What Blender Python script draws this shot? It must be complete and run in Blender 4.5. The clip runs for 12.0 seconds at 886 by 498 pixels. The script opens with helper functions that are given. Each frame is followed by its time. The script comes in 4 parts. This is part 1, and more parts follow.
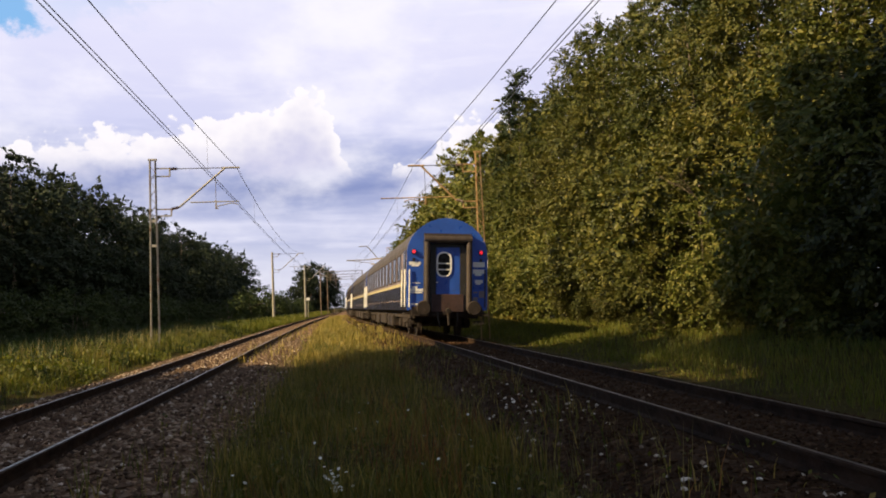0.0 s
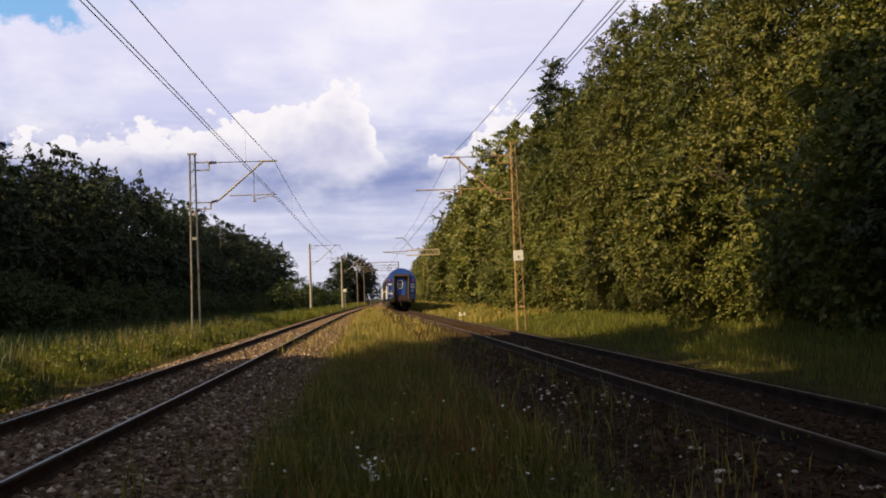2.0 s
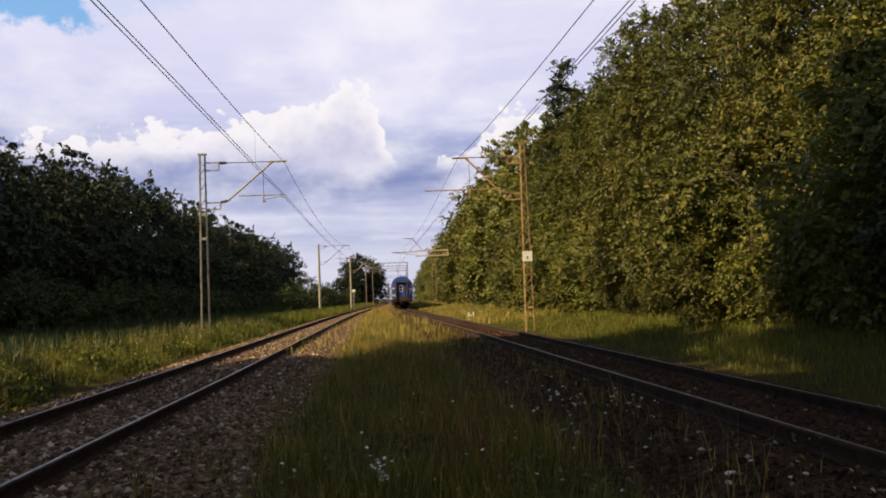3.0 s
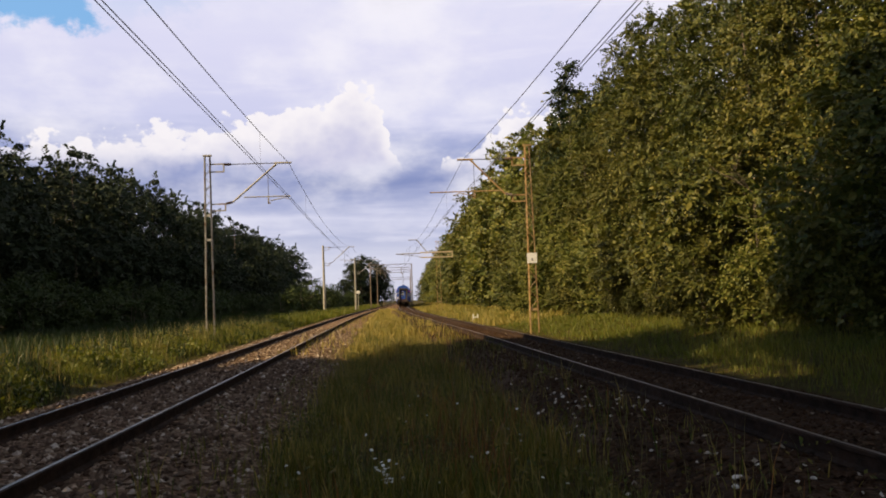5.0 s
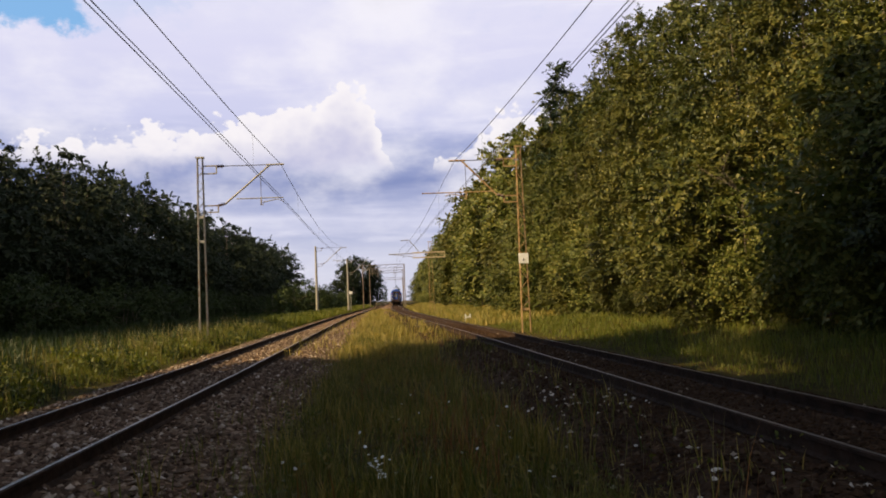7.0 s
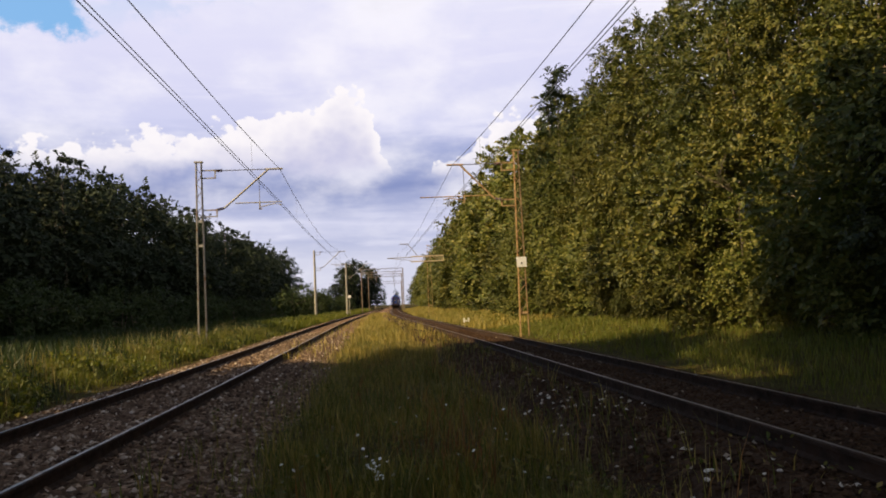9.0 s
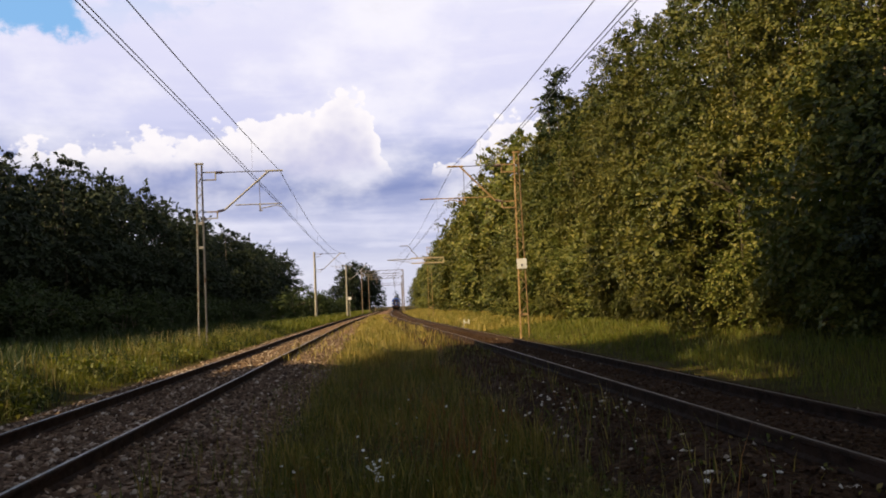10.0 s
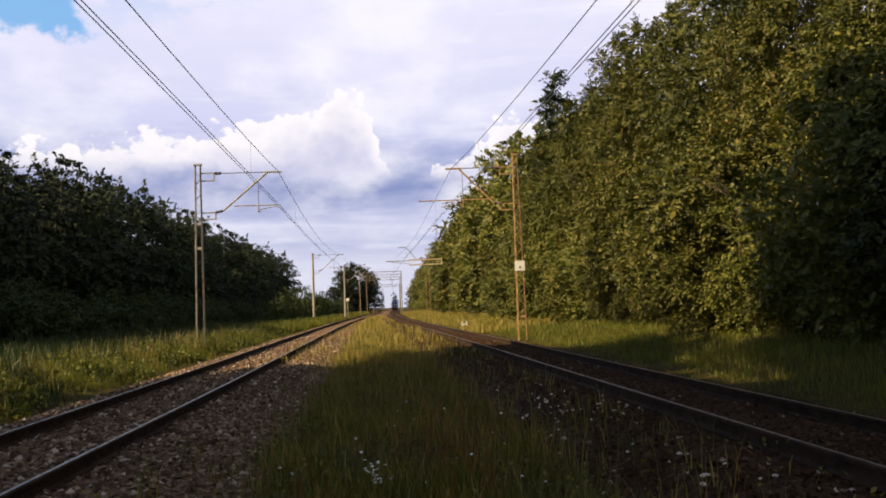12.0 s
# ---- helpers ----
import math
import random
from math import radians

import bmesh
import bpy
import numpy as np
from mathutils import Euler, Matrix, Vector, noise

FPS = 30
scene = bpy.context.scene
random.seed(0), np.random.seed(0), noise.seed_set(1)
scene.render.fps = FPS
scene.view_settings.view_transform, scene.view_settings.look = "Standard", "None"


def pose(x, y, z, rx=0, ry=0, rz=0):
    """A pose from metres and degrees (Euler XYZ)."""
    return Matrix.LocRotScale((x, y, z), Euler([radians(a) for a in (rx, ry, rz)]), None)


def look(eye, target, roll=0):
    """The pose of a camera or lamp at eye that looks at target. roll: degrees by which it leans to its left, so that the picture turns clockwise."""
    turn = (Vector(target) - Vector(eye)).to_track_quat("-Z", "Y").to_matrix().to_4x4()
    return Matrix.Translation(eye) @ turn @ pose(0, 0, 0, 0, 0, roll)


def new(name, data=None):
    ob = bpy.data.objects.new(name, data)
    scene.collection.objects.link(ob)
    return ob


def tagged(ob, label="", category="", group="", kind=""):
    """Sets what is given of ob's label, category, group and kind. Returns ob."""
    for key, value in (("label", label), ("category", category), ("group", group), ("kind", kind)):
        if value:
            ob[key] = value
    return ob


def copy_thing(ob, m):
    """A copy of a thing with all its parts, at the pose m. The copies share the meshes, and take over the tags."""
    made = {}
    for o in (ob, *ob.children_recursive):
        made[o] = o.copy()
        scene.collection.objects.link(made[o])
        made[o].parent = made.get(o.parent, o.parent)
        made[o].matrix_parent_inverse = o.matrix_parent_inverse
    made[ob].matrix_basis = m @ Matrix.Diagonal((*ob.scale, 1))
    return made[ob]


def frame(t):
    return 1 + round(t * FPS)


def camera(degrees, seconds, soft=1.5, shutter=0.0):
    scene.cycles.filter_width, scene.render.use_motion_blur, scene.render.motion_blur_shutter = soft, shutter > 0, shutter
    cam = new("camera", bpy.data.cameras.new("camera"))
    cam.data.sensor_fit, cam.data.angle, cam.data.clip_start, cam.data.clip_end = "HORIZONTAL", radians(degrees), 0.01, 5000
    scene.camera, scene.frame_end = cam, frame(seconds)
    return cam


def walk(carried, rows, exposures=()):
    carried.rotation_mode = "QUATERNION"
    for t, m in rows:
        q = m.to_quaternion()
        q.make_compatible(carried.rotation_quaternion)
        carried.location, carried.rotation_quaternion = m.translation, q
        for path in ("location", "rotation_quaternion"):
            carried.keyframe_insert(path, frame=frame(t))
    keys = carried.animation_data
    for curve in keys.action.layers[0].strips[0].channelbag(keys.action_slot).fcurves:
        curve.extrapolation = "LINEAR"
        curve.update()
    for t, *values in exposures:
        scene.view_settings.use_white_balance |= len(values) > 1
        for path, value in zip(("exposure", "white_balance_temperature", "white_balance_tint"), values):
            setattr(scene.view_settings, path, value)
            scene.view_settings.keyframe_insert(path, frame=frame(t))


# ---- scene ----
# ---- camera and its walk ----
cam = camera(58.15, 12.0, soft=1.85)


def sight(yaw, pitch, roll, x, y, z):
    """A camera pose: yaw to the right of north (+y), pitch above level, lean, all in degrees."""
    a, b = radians(yaw), radians(pitch)
    way = Vector((math.sin(a) * math.cos(b), math.cos(a) * math.cos(b), math.sin(b)))
    return look(Vector((x, y, z)), Vector((x, y, z)) + way * 10, roll)


WALK = [
    (0, 6.571, 3.905, -2.398, -0.015, 0.221, 1.205),
    (0.5, 5.793, 3.679, -2.590, -0.019, 0.168, 1.227),
    (1, 5.067, 3.526, -2.553, -0.011, 0.160, 1.220),
    (1.5, 4.458, 3.405, -2.506, -0.009, 0.143, 1.222),
    (2, 3.963, 3.379, -2.458, -0.008, 0.141, 1.216),
    (2.5, 3.583, 3.402, -2.375, -0.010, 0.140, 1.214),
    (3, 3.336, 3.450, -2.298, -0.016, 0.140, 1.213),
    (5, 3.016, 3.574, -2.183, -0.020, 0.162, 1.219),
    (5.5, 3.101, 3.540, -2.231, -0.017, 0.130, 1.221),
    (6, 3.266, 3.504, -2.300, -0.017, 0.055, 1.225),
    (6.5, 3.456, 3.515, -2.344, -0.021, -0.010, 1.227),
    (7, 3.561, 3.550, -2.446, -0.016, -0.068, 1.229),
    (9, 3.665, 3.814, -2.556, -0.002, -0.160, 1.228),
    (9.5, 3.648, 3.879, -2.558, 0.000, -0.166, 1.228),
    (10, 3.653, 3.942, -2.557, -0.001, -0.164, 1.226),
    (10.5, 3.653, 3.978, -2.527, -0.001, -0.168, 1.228),
    (11, 3.670, 4.002, -2.451, -0.004, -0.179, 1.233),
    (11.5, 3.727, 4.018, -2.399, -0.005, -0.191, 1.233),
    (12, 3.792, 4.049, -2.315, -0.007, -0.200, 1.237),
]
EXPOSURES = [(0, 0.92), (1, 0.88), (2.5, 0.82), (6, 0.80), (9.5, 0.87), (12, 0.91)]
walk(cam, [(t, sight(*row)) for t, *row in WALK], EXPOSURES)

# ---- light ----
SUN_ELEVATION, SUN_SIDE = 34.0, -20.0      # degrees; side: turned from the west towards the north
SUN_FROM = Vector((-math.cos(radians(SUN_SIDE)) * math.cos(radians(SUN_ELEVATION)),
                   math.sin(radians(SUN_SIDE)) * math.cos(radians(SUN_ELEVATION)),
                   math.sin(radians(SUN_ELEVATION))))
sun = new("sun", bpy.data.lights.new("sun", "SUN"))
sun.data.energy, sun.data.angle, sun.data.color = 5.0, radians(0.6), (1.0, 0.75, 0.40)
sun.matrix_world = look(SUN_FROM * 50, (0, 0, 0))


class Nodes:
    """Short hand for a node tree."""

    def __init__(self, tree):
        self.tree = tree
        tree.nodes.clear()

    def add(self, kind, **inputs):
        node = self.tree.nodes.new(kind)
        for key, value in inputs.items():
            self.set(node, key, value)
        return node

    def set(self, node, key, value):
        socket = node.inputs[int(key[1:])] if key[0] == "i" and key[1:].isdigit() else node.inputs[key.replace("_", " ")]
        if isinstance(value, bpy.types.NodeSocket):
            self.tree.links.new(value, socket)
        else:
            socket.default_value = value

    def math(self, op, a, b=0.0, clamp=False):
        node = self.tree.nodes.new("ShaderNodeMath")
        node.operation, node.use_clamp = op, clamp
        self.set(node, "i0", a), self.set(node, "i1", b)
        return node.outputs[0]

    def span(self, value, lo, hi, to0=0.0, to1=1.0, smooth=True):
        node = self.tree.nodes.new("ShaderNodeMapRange")
        node.interpolation_type = "SMOOTHSTEP" if smooth else "LINEAR"
        for i, v in enumerate((value, lo, hi, to0, to1)):
            self.set(node, f"i{i}", v)
        return node.outputs[0]

    def mix(self, fac, a, b, blend="MIX"):
        node = self.tree.nodes.new("ShaderNodeMix")
        node.data_type, node.blend_type = "RGBA", blend
        self.set(node, "i0", fac)
        for i, v in ((6, a), (7, b)):
            self.set(node, f"i{i}", (*v, 1) if isinstance(v, tuple) and len(v) == 3 else v)
        return node.outputs[2]

    def noise(self, vector, scale, detail=4.0, rough=0.55):
        node = self.add("ShaderNodeTexNoise", Vector=vector, Scale=scale, Detail=detail, Roughness=rough)
        return node.outputs[0]

    def ramp(self, value, stops):
        node = self.add("ShaderNodeValToRGB", Fac=value)
        while len(node.color_ramp.elements) < len(stops):
            node.color_ramp.elements.new(0.5)
        for e, (p, c) in zip(node.color_ramp.elements, stops):
            e.position, e.color = p, (*c, 1) if isinstance(c, tuple) else (c, c, c, 1)
        return node.outputs[0]

    def coord(self, which="Object"):
        return self.add("ShaderNodeTexCoord").outputs[which]

    def stretch(self, vector, x, y, z):
        node = self.add("ShaderNodeMapping", Vector=vector)
        node.inputs["Scale"].default_value = (x, y, z)
        return node.outputs[0]


def make_world():
    world = bpy.data.worlds.new("evening_sky")
    world.use_nodes = True
    scene.world = world
    n = Nodes(world.node_tree)
    sky = n.add("ShaderNodeTexSky")
    sky.sky_type, sky.sun_disc = "NISHITA", False
    sky.sun_elevation, sky.sun_rotation = radians(SUN_ELEVATION), radians(270 + SUN_SIDE)
    blue = n.mix(1.0, sky.outputs[0], (0.11, 0.11, 0.11), "MULTIPLY")
    way = n.coord("Generated")
    part = n.add("ShaderNodeSeparateXYZ", Vector=way)
    x, y, z = part.outputs
    az = n.math("ARCTAN2", x, y)
    el = n.math("ARCSINE", z)
    flat = n.add("ShaderNodeCombineXYZ", X=az, Y=el, Z=n.math("MULTIPLY", n.math("COSINE", az), 0.3)).outputs[0]
    big = n.noise(n.stretch(flat, 5.0, 9.0, 5.0), 1.0, 6, 0.55)
    puff = n.noise(n.stretch(flat, 16.0, 20.0, 16.0), 1.0, 8, 0.62)
    fine = n.noise(n.stretch(flat, 44.0, 52.0, 44.0), 1.0, 5, 0.6)
    streak = n.noise(n.stretch(flat, 5.0, 42.0, 5.0), 1.0, 5, 0.55)
    wavy = n.math("ADD", el, n.math("MULTIPLY", n.math("SUBTRACT", streak, 0.5), 0.06))
    # layers of cloud from the horizon upwards
    layers = n.ramp(n.span(wavy, 0.0, 0.5, smooth=False),
                    [(0.0, (0.66, 0.66, 0.79)), (0.12, (0.66, 0.67, 0.82)), (0.165, (0.50, 0.53, 0.73)), (0.21, (0.66, 0.67, 0.85)), (0.245, (0.40, 0.44, 0.67)), (0.29, (0.25, 0.30, 0.55)),
                     (0.36, (0.34, 0.39, 0.65)), (0.46, (0.64, 0.65, 0.88)), (0.62, (0.74, 0.73, 0.93)), (0.8, (0.80, 0.79, 0.95)), (1.0, (0.86, 0.86, 0.97))])
    soft = n.mix(n.span(big, 0.42, 0.68), layers, n.mix(0.75, layers, (0.97, 0.94, 1.0)))
    soft = n.mix(n.math("MULTIPLY", n.span(streak, 0.55, 0.75), 0.4), soft, (0.9, 0.88, 0.98))
    # gaps of blue in the high cloud
    gap = n.math("MULTIPLY", n.span(n.math("ADD", big, n.math("MULTIPLY", puff, 0.35)), 0.52, 0.62, 1.0, 0.0), n.span(el, 0.3, 0.42))
    corner = n.math("MULTIPLY", n.span(n.math("ADD", az, n.math("MULTIPLY", n.math("SUBTRACT", puff, 0.5), 0.16)), -0.365, -0.335, 1.0, 0.0),
                    n.span(n.math("ADD", el, n.math("MULTIPLY", n.math("SUBTRACT", puff, 0.5), 0.16)), 0.303, 0.325))
    high = n.mix(n.math("MAXIMUM", n.math("MULTIPLY", gap, 0.55), corner), soft, n.mix(0.25, (0.27, 0.56, 0.96), blue))
    # the bank of cumulus, with its tower
    top = n.ramp(n.span(az, -0.7, 0.7, smooth=False),
                 [(0.0, 0.215), (0.22, 0.205), (0.30, 0.22), (0.36, 0.228), (0.395, 0.232), (0.425, 0.25), (0.458, 0.272), (0.482, 0.262), (0.494, 0.21),
                  (0.515, 0.155), (0.545, 0.175), (0.575, 0.20), (0.61, 0.235), (0.7, 0.24)])
    edge = n.math("ADD", n.math("MULTIPLY", n.math("SUBTRACT", puff, 0.5), 0.06), n.math("MULTIPLY", n.math("SUBTRACT", fine, 0.5), 0.04))
    for size, push in ((20.0, 0.022), (47.0, 0.020), (100.0, 0.011)):
        cells = n.add("ShaderNodeTexVoronoi", Vector=n.stretch(flat, 1.0, 1.25, 1.0), Scale=size)
        edge = n.math("ADD", edge, n.math("MULTIPLY", n.math("SUBTRACT", 0.42, cells.outputs["Distance"]), push))
    depth = n.math("ADD", n.math("SUBTRACT", top, el), edge)
    body = n.math("MULTIPLY", n.span(depth, 0.0, 0.006), n.span(n.math("ADD", el, n.math("MULTIPLY", edge, 0.45)), 0.150, 0.185))
    lit = n.math("SUBTRACT", n.math("ADD", n.math("MULTIPLY", n.span(depth, 0.0, 0.085, 1.0, 0.0), 0.78), n.math("MULTIPLY", n.math("ADD", puff, fine), 0.62)), 0.42, True)
    cumulus = n.mix(lit, (0.52, 0.52, 0.75), (0.99, 0.94, 0.96))
    shown = n.mix(n.math("MULTIPLY", body, 0.92), high, cumulus)
    # overhead, above the view: added dim grey with some blue, to weaken fill light
    veil = n.math("MULTIPLY", n.span(n.math("ADD", el, n.math("MULTIPLY", n.math("SUBTRACT", big, 0.5), 0.5)), 0.42, 0.72), 0.9)
    shown = n.mix(veil, shown, n.mix(0.3, (0.17, 0.16, 0.155), blue))
    low = n.mix(n.span(el, -0.05, 0.0), (0.08, 0.09, 0.07), shown)
    out = n.add("ShaderNodeOutputWorld", Surface=n.add("ShaderNodeBackground", Color=low, Strength=0.56).outputs[0])
    return out


make_world()


# ---- materials ----
def material(name, build):
    m = bpy.data.materials.new(name)
    m.use_nodes = True
    n = Nodes(m.node_tree)
    n.add("ShaderNodeOutputMaterial", Surface=build(n))
    return m


def surface(name, a, b, scale=6.0, rough=0.7, metal=0.0, bump=0.3, bump_scale=60.0, wear=None, wear_scale=3.0, wear_edge=(0.55, 0.7), each=0.0, spec=0.5, grain=0.02):
    """Two mixed tones, worn patches, and fine relief."""
    def build(n):
        at = n.coord()
        c = n.mix(n.span(n.noise(at, scale, 6), 0.35, 0.65), a, b)
        if wear:
            c = n.mix(n.span(n.noise(at, wear_scale, 8, 0.65), *wear_edge), c, wear)
        if each:
            r = n.add("ShaderNodeObjectInfo").outputs["Random"]
            c = n.mix(1.0, c, n.ramp(r, [(0, 1 - each), (1, 1.0)]), "MULTIPLY")
        h = n.noise(at, bump_scale, 4)
        b_ = n.add("ShaderNodeBump", Strength=bump, Distance=grain, Height=h)
        r_ = n.span(n.noise(at, scale * 3, 3), 0.3, 0.7, max(rough - 0.12, 0.02), min(rough + 0.12, 1))
        return n.add("ShaderNodeBsdfPrincipled", Base_Color=c, Roughness=r_, Metallic=metal, Normal=b_.outputs[0], Specular_IOR_Level=spec).outputs[0]
    return material(name, build)


def leafy(name, tones, glow=0.26, rough=0.5, each=0.35):
    """Leaves or blades: tone by piece and by plant, some light passing through."""
    def build(n):
        r = n.add("ShaderNodeNewGeometry").outputs["Random Per Island"]
        step = 1 / (len(tones) - 1)
        c = n.ramp(r, [(i * step, t) for i, t in enumerate(tones)])
        o = n.add("ShaderNodeObjectInfo").outputs["Random"]
        c = n.mix(1.0, c, n.ramp(o, [(0, (1 - each, 1 - each * 0.9, 1 - each)), (0.5, (0.92, 0.95, 0.85)), (1, (1.0, 1.0, 1.0))]), "MULTIPLY")
        patch = n.noise(n.add("ShaderNodeNewGeometry").outputs["Position"], 0.7, 3)
        c = n.mix(1.0, c, n.ramp(patch, [(0.3, (0.72, 0.8, 0.75)), (0.7, (1.12, 1.05, 0.9))]), "MULTIPLY")
        top = n.add("ShaderNodeBsdfPrincipled", Base_Color=c, Roughness=rough, Specular_IOR_Level=0.25)
        thin = n.add("ShaderNodeBsdfTranslucent", Color=n.mix(1.0, c, (1.25, 1.2, 0.55), "MULTIPLY"))
        return n.add("ShaderNodeMixShader", Fac=glow, i1=top.outputs[0], i2=thin.outputs[0]).outputs[0]
    return material(name, build)


def make_ground_material():
    def build(n):
        at = n.add("ShaderNodeNewGeometry").outputs["Position"]
        mask = n.add("ShaderNodeAttribute")
        mask.attribute_name = "ballast"
        m = n.math("ADD", mask.outputs["Fac"], n.math("MULTIPLY", n.math("SUBTRACT", n.noise(at, 2.2, 6, 0.65), 0.5), 0.9))
        m = n.span(m, 0.42, 0.58)
        cell = n.add("ShaderNodeTexVoronoi", Vector=at, Scale=19.0)
        tone = n.ramp(n.add("ShaderNodeSeparateColor", Color=cell.outputs["Color"]).outputs[0],
                      [(0, (0.045, 0.028, 0.019)), (0.5, (0.100, 0.066, 0.044)), (0.85, (0.18, 0.125, 0.085)), (1, (0.34, 0.27, 0.21))])
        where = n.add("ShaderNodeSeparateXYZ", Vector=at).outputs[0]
        # right bed: brown dust, plus the wood's shade darkened into its colour
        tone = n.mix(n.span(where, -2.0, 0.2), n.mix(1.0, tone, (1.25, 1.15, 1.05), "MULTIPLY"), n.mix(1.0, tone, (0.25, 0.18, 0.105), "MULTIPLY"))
        tone = n.mix(n.math("MULTIPLY", n.span(n.noise(at, 0.6, 4), 0.4, 0.7), 0.6), tone, n.mix(0.55, tone, (0.12, 0.075, 0.05)))
        soil = n.mix(n.span(n.noise(at, 1.4, 6), 0.35, 0.65), (0.036, 0.033, 0.007), (0.068, 0.056, 0.013))
        soil = n.mix(n.span(n.noise(at, 14.0, 5), 0.45, 0.7), soil, (0.036, 0.022, 0.009))
        c = n.mix(m, soil, tone)
        h = n.mix(m, n.noise(at, 30.0, 5), n.math("SUBTRACT", 1.0, cell.outputs["Distance"]))
        b_ = n.add("ShaderNodeBump", Strength=0.7, Distance=0.03, Height=h)
        return n.add("ShaderNodeBsdfPrincipled", Base_Color=c, Roughness=0.95, Normal=b_.outputs[0], Specular_IOR_Level=0.08).outputs[0]
    return material("ground", build)


def make_stone_material(name, stops):
    def build(n):
        r = n.add("ShaderNodeNewGeometry").outputs["Random Per Island"]
        at = n.coord()
        c = n.ramp(r, stops)
        c = n.mix(n.span(n.noise(at, 22.0, 5), 0.4, 0.7), c, n.mix(0.5, c, (0.10, 0.06, 0.04)))
        b_ = n.add("ShaderNodeBump", Strength=0.4, Distance=0.01, Height=n.noise(at, 90.0, 4))
        return n.add("ShaderNodeBsdfPrincipled", Base_Color=c, Roughness=0.9, Normal=b_.outputs[0], Specular_IOR_Level=0.1).outputs[0]
    return material(name, build)


M_GROUND = make_ground_material()
M_STONE = make_stone_material("ballast_stone", [(0, (0.045, 0.028, 0.020)), (0.4, (0.115, 0.078, 0.054)), (0.75, (0.21, 0.15, 0.105)), (0.92, (0.36, 0.28, 0.21)), (1, (0.62, 0.54, 0.46))])
# rust dust, and the curving track's shade, both in the stone colour
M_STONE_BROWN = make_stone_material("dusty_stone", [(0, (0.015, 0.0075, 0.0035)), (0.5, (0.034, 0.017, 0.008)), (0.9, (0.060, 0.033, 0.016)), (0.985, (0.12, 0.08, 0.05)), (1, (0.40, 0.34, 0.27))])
M_PALE = make_stone_material("pale_stone", [(0, (0.55, 0.49, 0.41)), (1, (0.75, 0.69, 0.60))])
M_LEAF = leafy("broad_leaf", [(0.024, 0.034, 0.008), (0.050, 0.062, 0.013), (0.088, 0.095, 0.022), (0.18, 0.17, 0.052)], glow=0.17)
M_LEAF_LIGHT = leafy("birch_leaf", [(0.052, 0.070, 0.013), (0.092, 0.106, 0.022), (0.140, 0.142, 0.035), (0.24, 0.22, 0.075)])
# very dark leaf: the backlit wood's shaded side is put into the colour
M_LEAF_SHADE_SIDE = leafy("dark_leaf", [(0.013, 0.022, 0.012), (0.020, 0.032, 0.016), (0.030, 0.042, 0.020)], glow=0.06, rough=0.75)
M_LEAF_SHRUB = leafy("shrub_leaf", [(0.024, 0.040, 0.013), (0.040, 0.060, 0.018), (0.060, 0.080, 0.025)], glow=0.12, rough=0.7)
M_NEEDLE = leafy("needle", [(0.016, 0.028, 0.012), (0.026, 0.042, 0.016), (0.040, 0.056, 0.022)], glow=0.12)
M_GRASS = leafy("grass_blade", [(0.052, 0.074, 0.013), (0.092, 0.106, 0.019), (0.150, 0.128, 0.030), (0.28, 0.20, 0.075)], glow=0.3, each=0.1)
M_GRASS_RICH = leafy("verge_grass", [(0.075, 0.10, 0.014), (0.11, 0.13, 0.020), (0.15, 0.155, 0.030), (0.21, 0.19, 0.055)], glow=0.35, each=0.1)
M_GRASS_DRY = leafy("dry_grass", [(0.14, 0.135, 0.030), (0.23, 0.20, 0.056), (0.34, 0.265, 0.090), (0.43, 0.32, 0.14)], glow=0.3, each=0.1)
# darker copy of the broad leaf, with shade put into its colour
M_LEAF_IN_SHADE = leafy("hornbeam_leaf", [(0.014, 0.021, 0.006), (0.028, 0.037, 0.009), (0.050, 0.056, 0.015), (0.11, 0.108, 0.036)], glow=0.15)
M_LEAF_OLIVE = leafy("olive_leaf", [(0.034, 0.042, 0.009), (0.066, 0.072, 0.014), (0.105, 0.102, 0.024), (0.19, 0.165, 0.050)], glow=0.2)
M_LEAF_BLUE = leafy("alder_leaf", [(0.020, 0.032, 0.014), (0.036, 0.052, 0.020), (0.056, 0.074, 0.030)], glow=0.12)
# low tones: on the meadow they hold the wood's shade in the colour
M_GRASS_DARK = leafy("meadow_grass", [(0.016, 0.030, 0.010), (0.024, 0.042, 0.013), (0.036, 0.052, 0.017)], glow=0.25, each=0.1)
M_SORREL = leafy("sorrel_stalk", [(0.13, 0.055, 0.022), (0.22, 0.085, 0.036), (0.30, 0.15, 0.06)], glow=0.2, each=0.1)
M_SEED = leafy("seed_head", [(0.16, 0.13, 0.055), (0.23, 0.19, 0.085)], glow=0.2, each=0.1)
M_PETAL = surface("petal", (0.78, 0.78, 0.74), (0.70, 0.70, 0.66), rough=0.7)
M_BARK = surface("bark", (0.085, 0.065, 0.048), (0.15, 0.12, 0.095), scale=9, rough=0.9, bump=0.8, bump_scale=25)
M_DEAD = surface("dead_wood", (0.13, 0.10, 0.075), (0.19, 0.15, 0.11), scale=9, rough=0.9, bump=0.5)
M_RAIL = surface("rail_side", (0.020, 0.012, 0.008), (0.042, 0.024, 0.015), scale=5, rough=0.9, metal=0.0, bump=0.4, spec=0.15)
M_RAILHEAD = surface("rail_head", (0.20, 0.18, 0.16), (0.27, 0.24, 0.21), scale=3, rough=0.45, metal=0.85, bump=0.05)
M_RAILHEAD_DULL = surface("dull_rail_head", (0.15, 0.13, 0.11), (0.20, 0.17, 0.15), scale=3, rough=0.45, metal=0.8, bump=0.05)
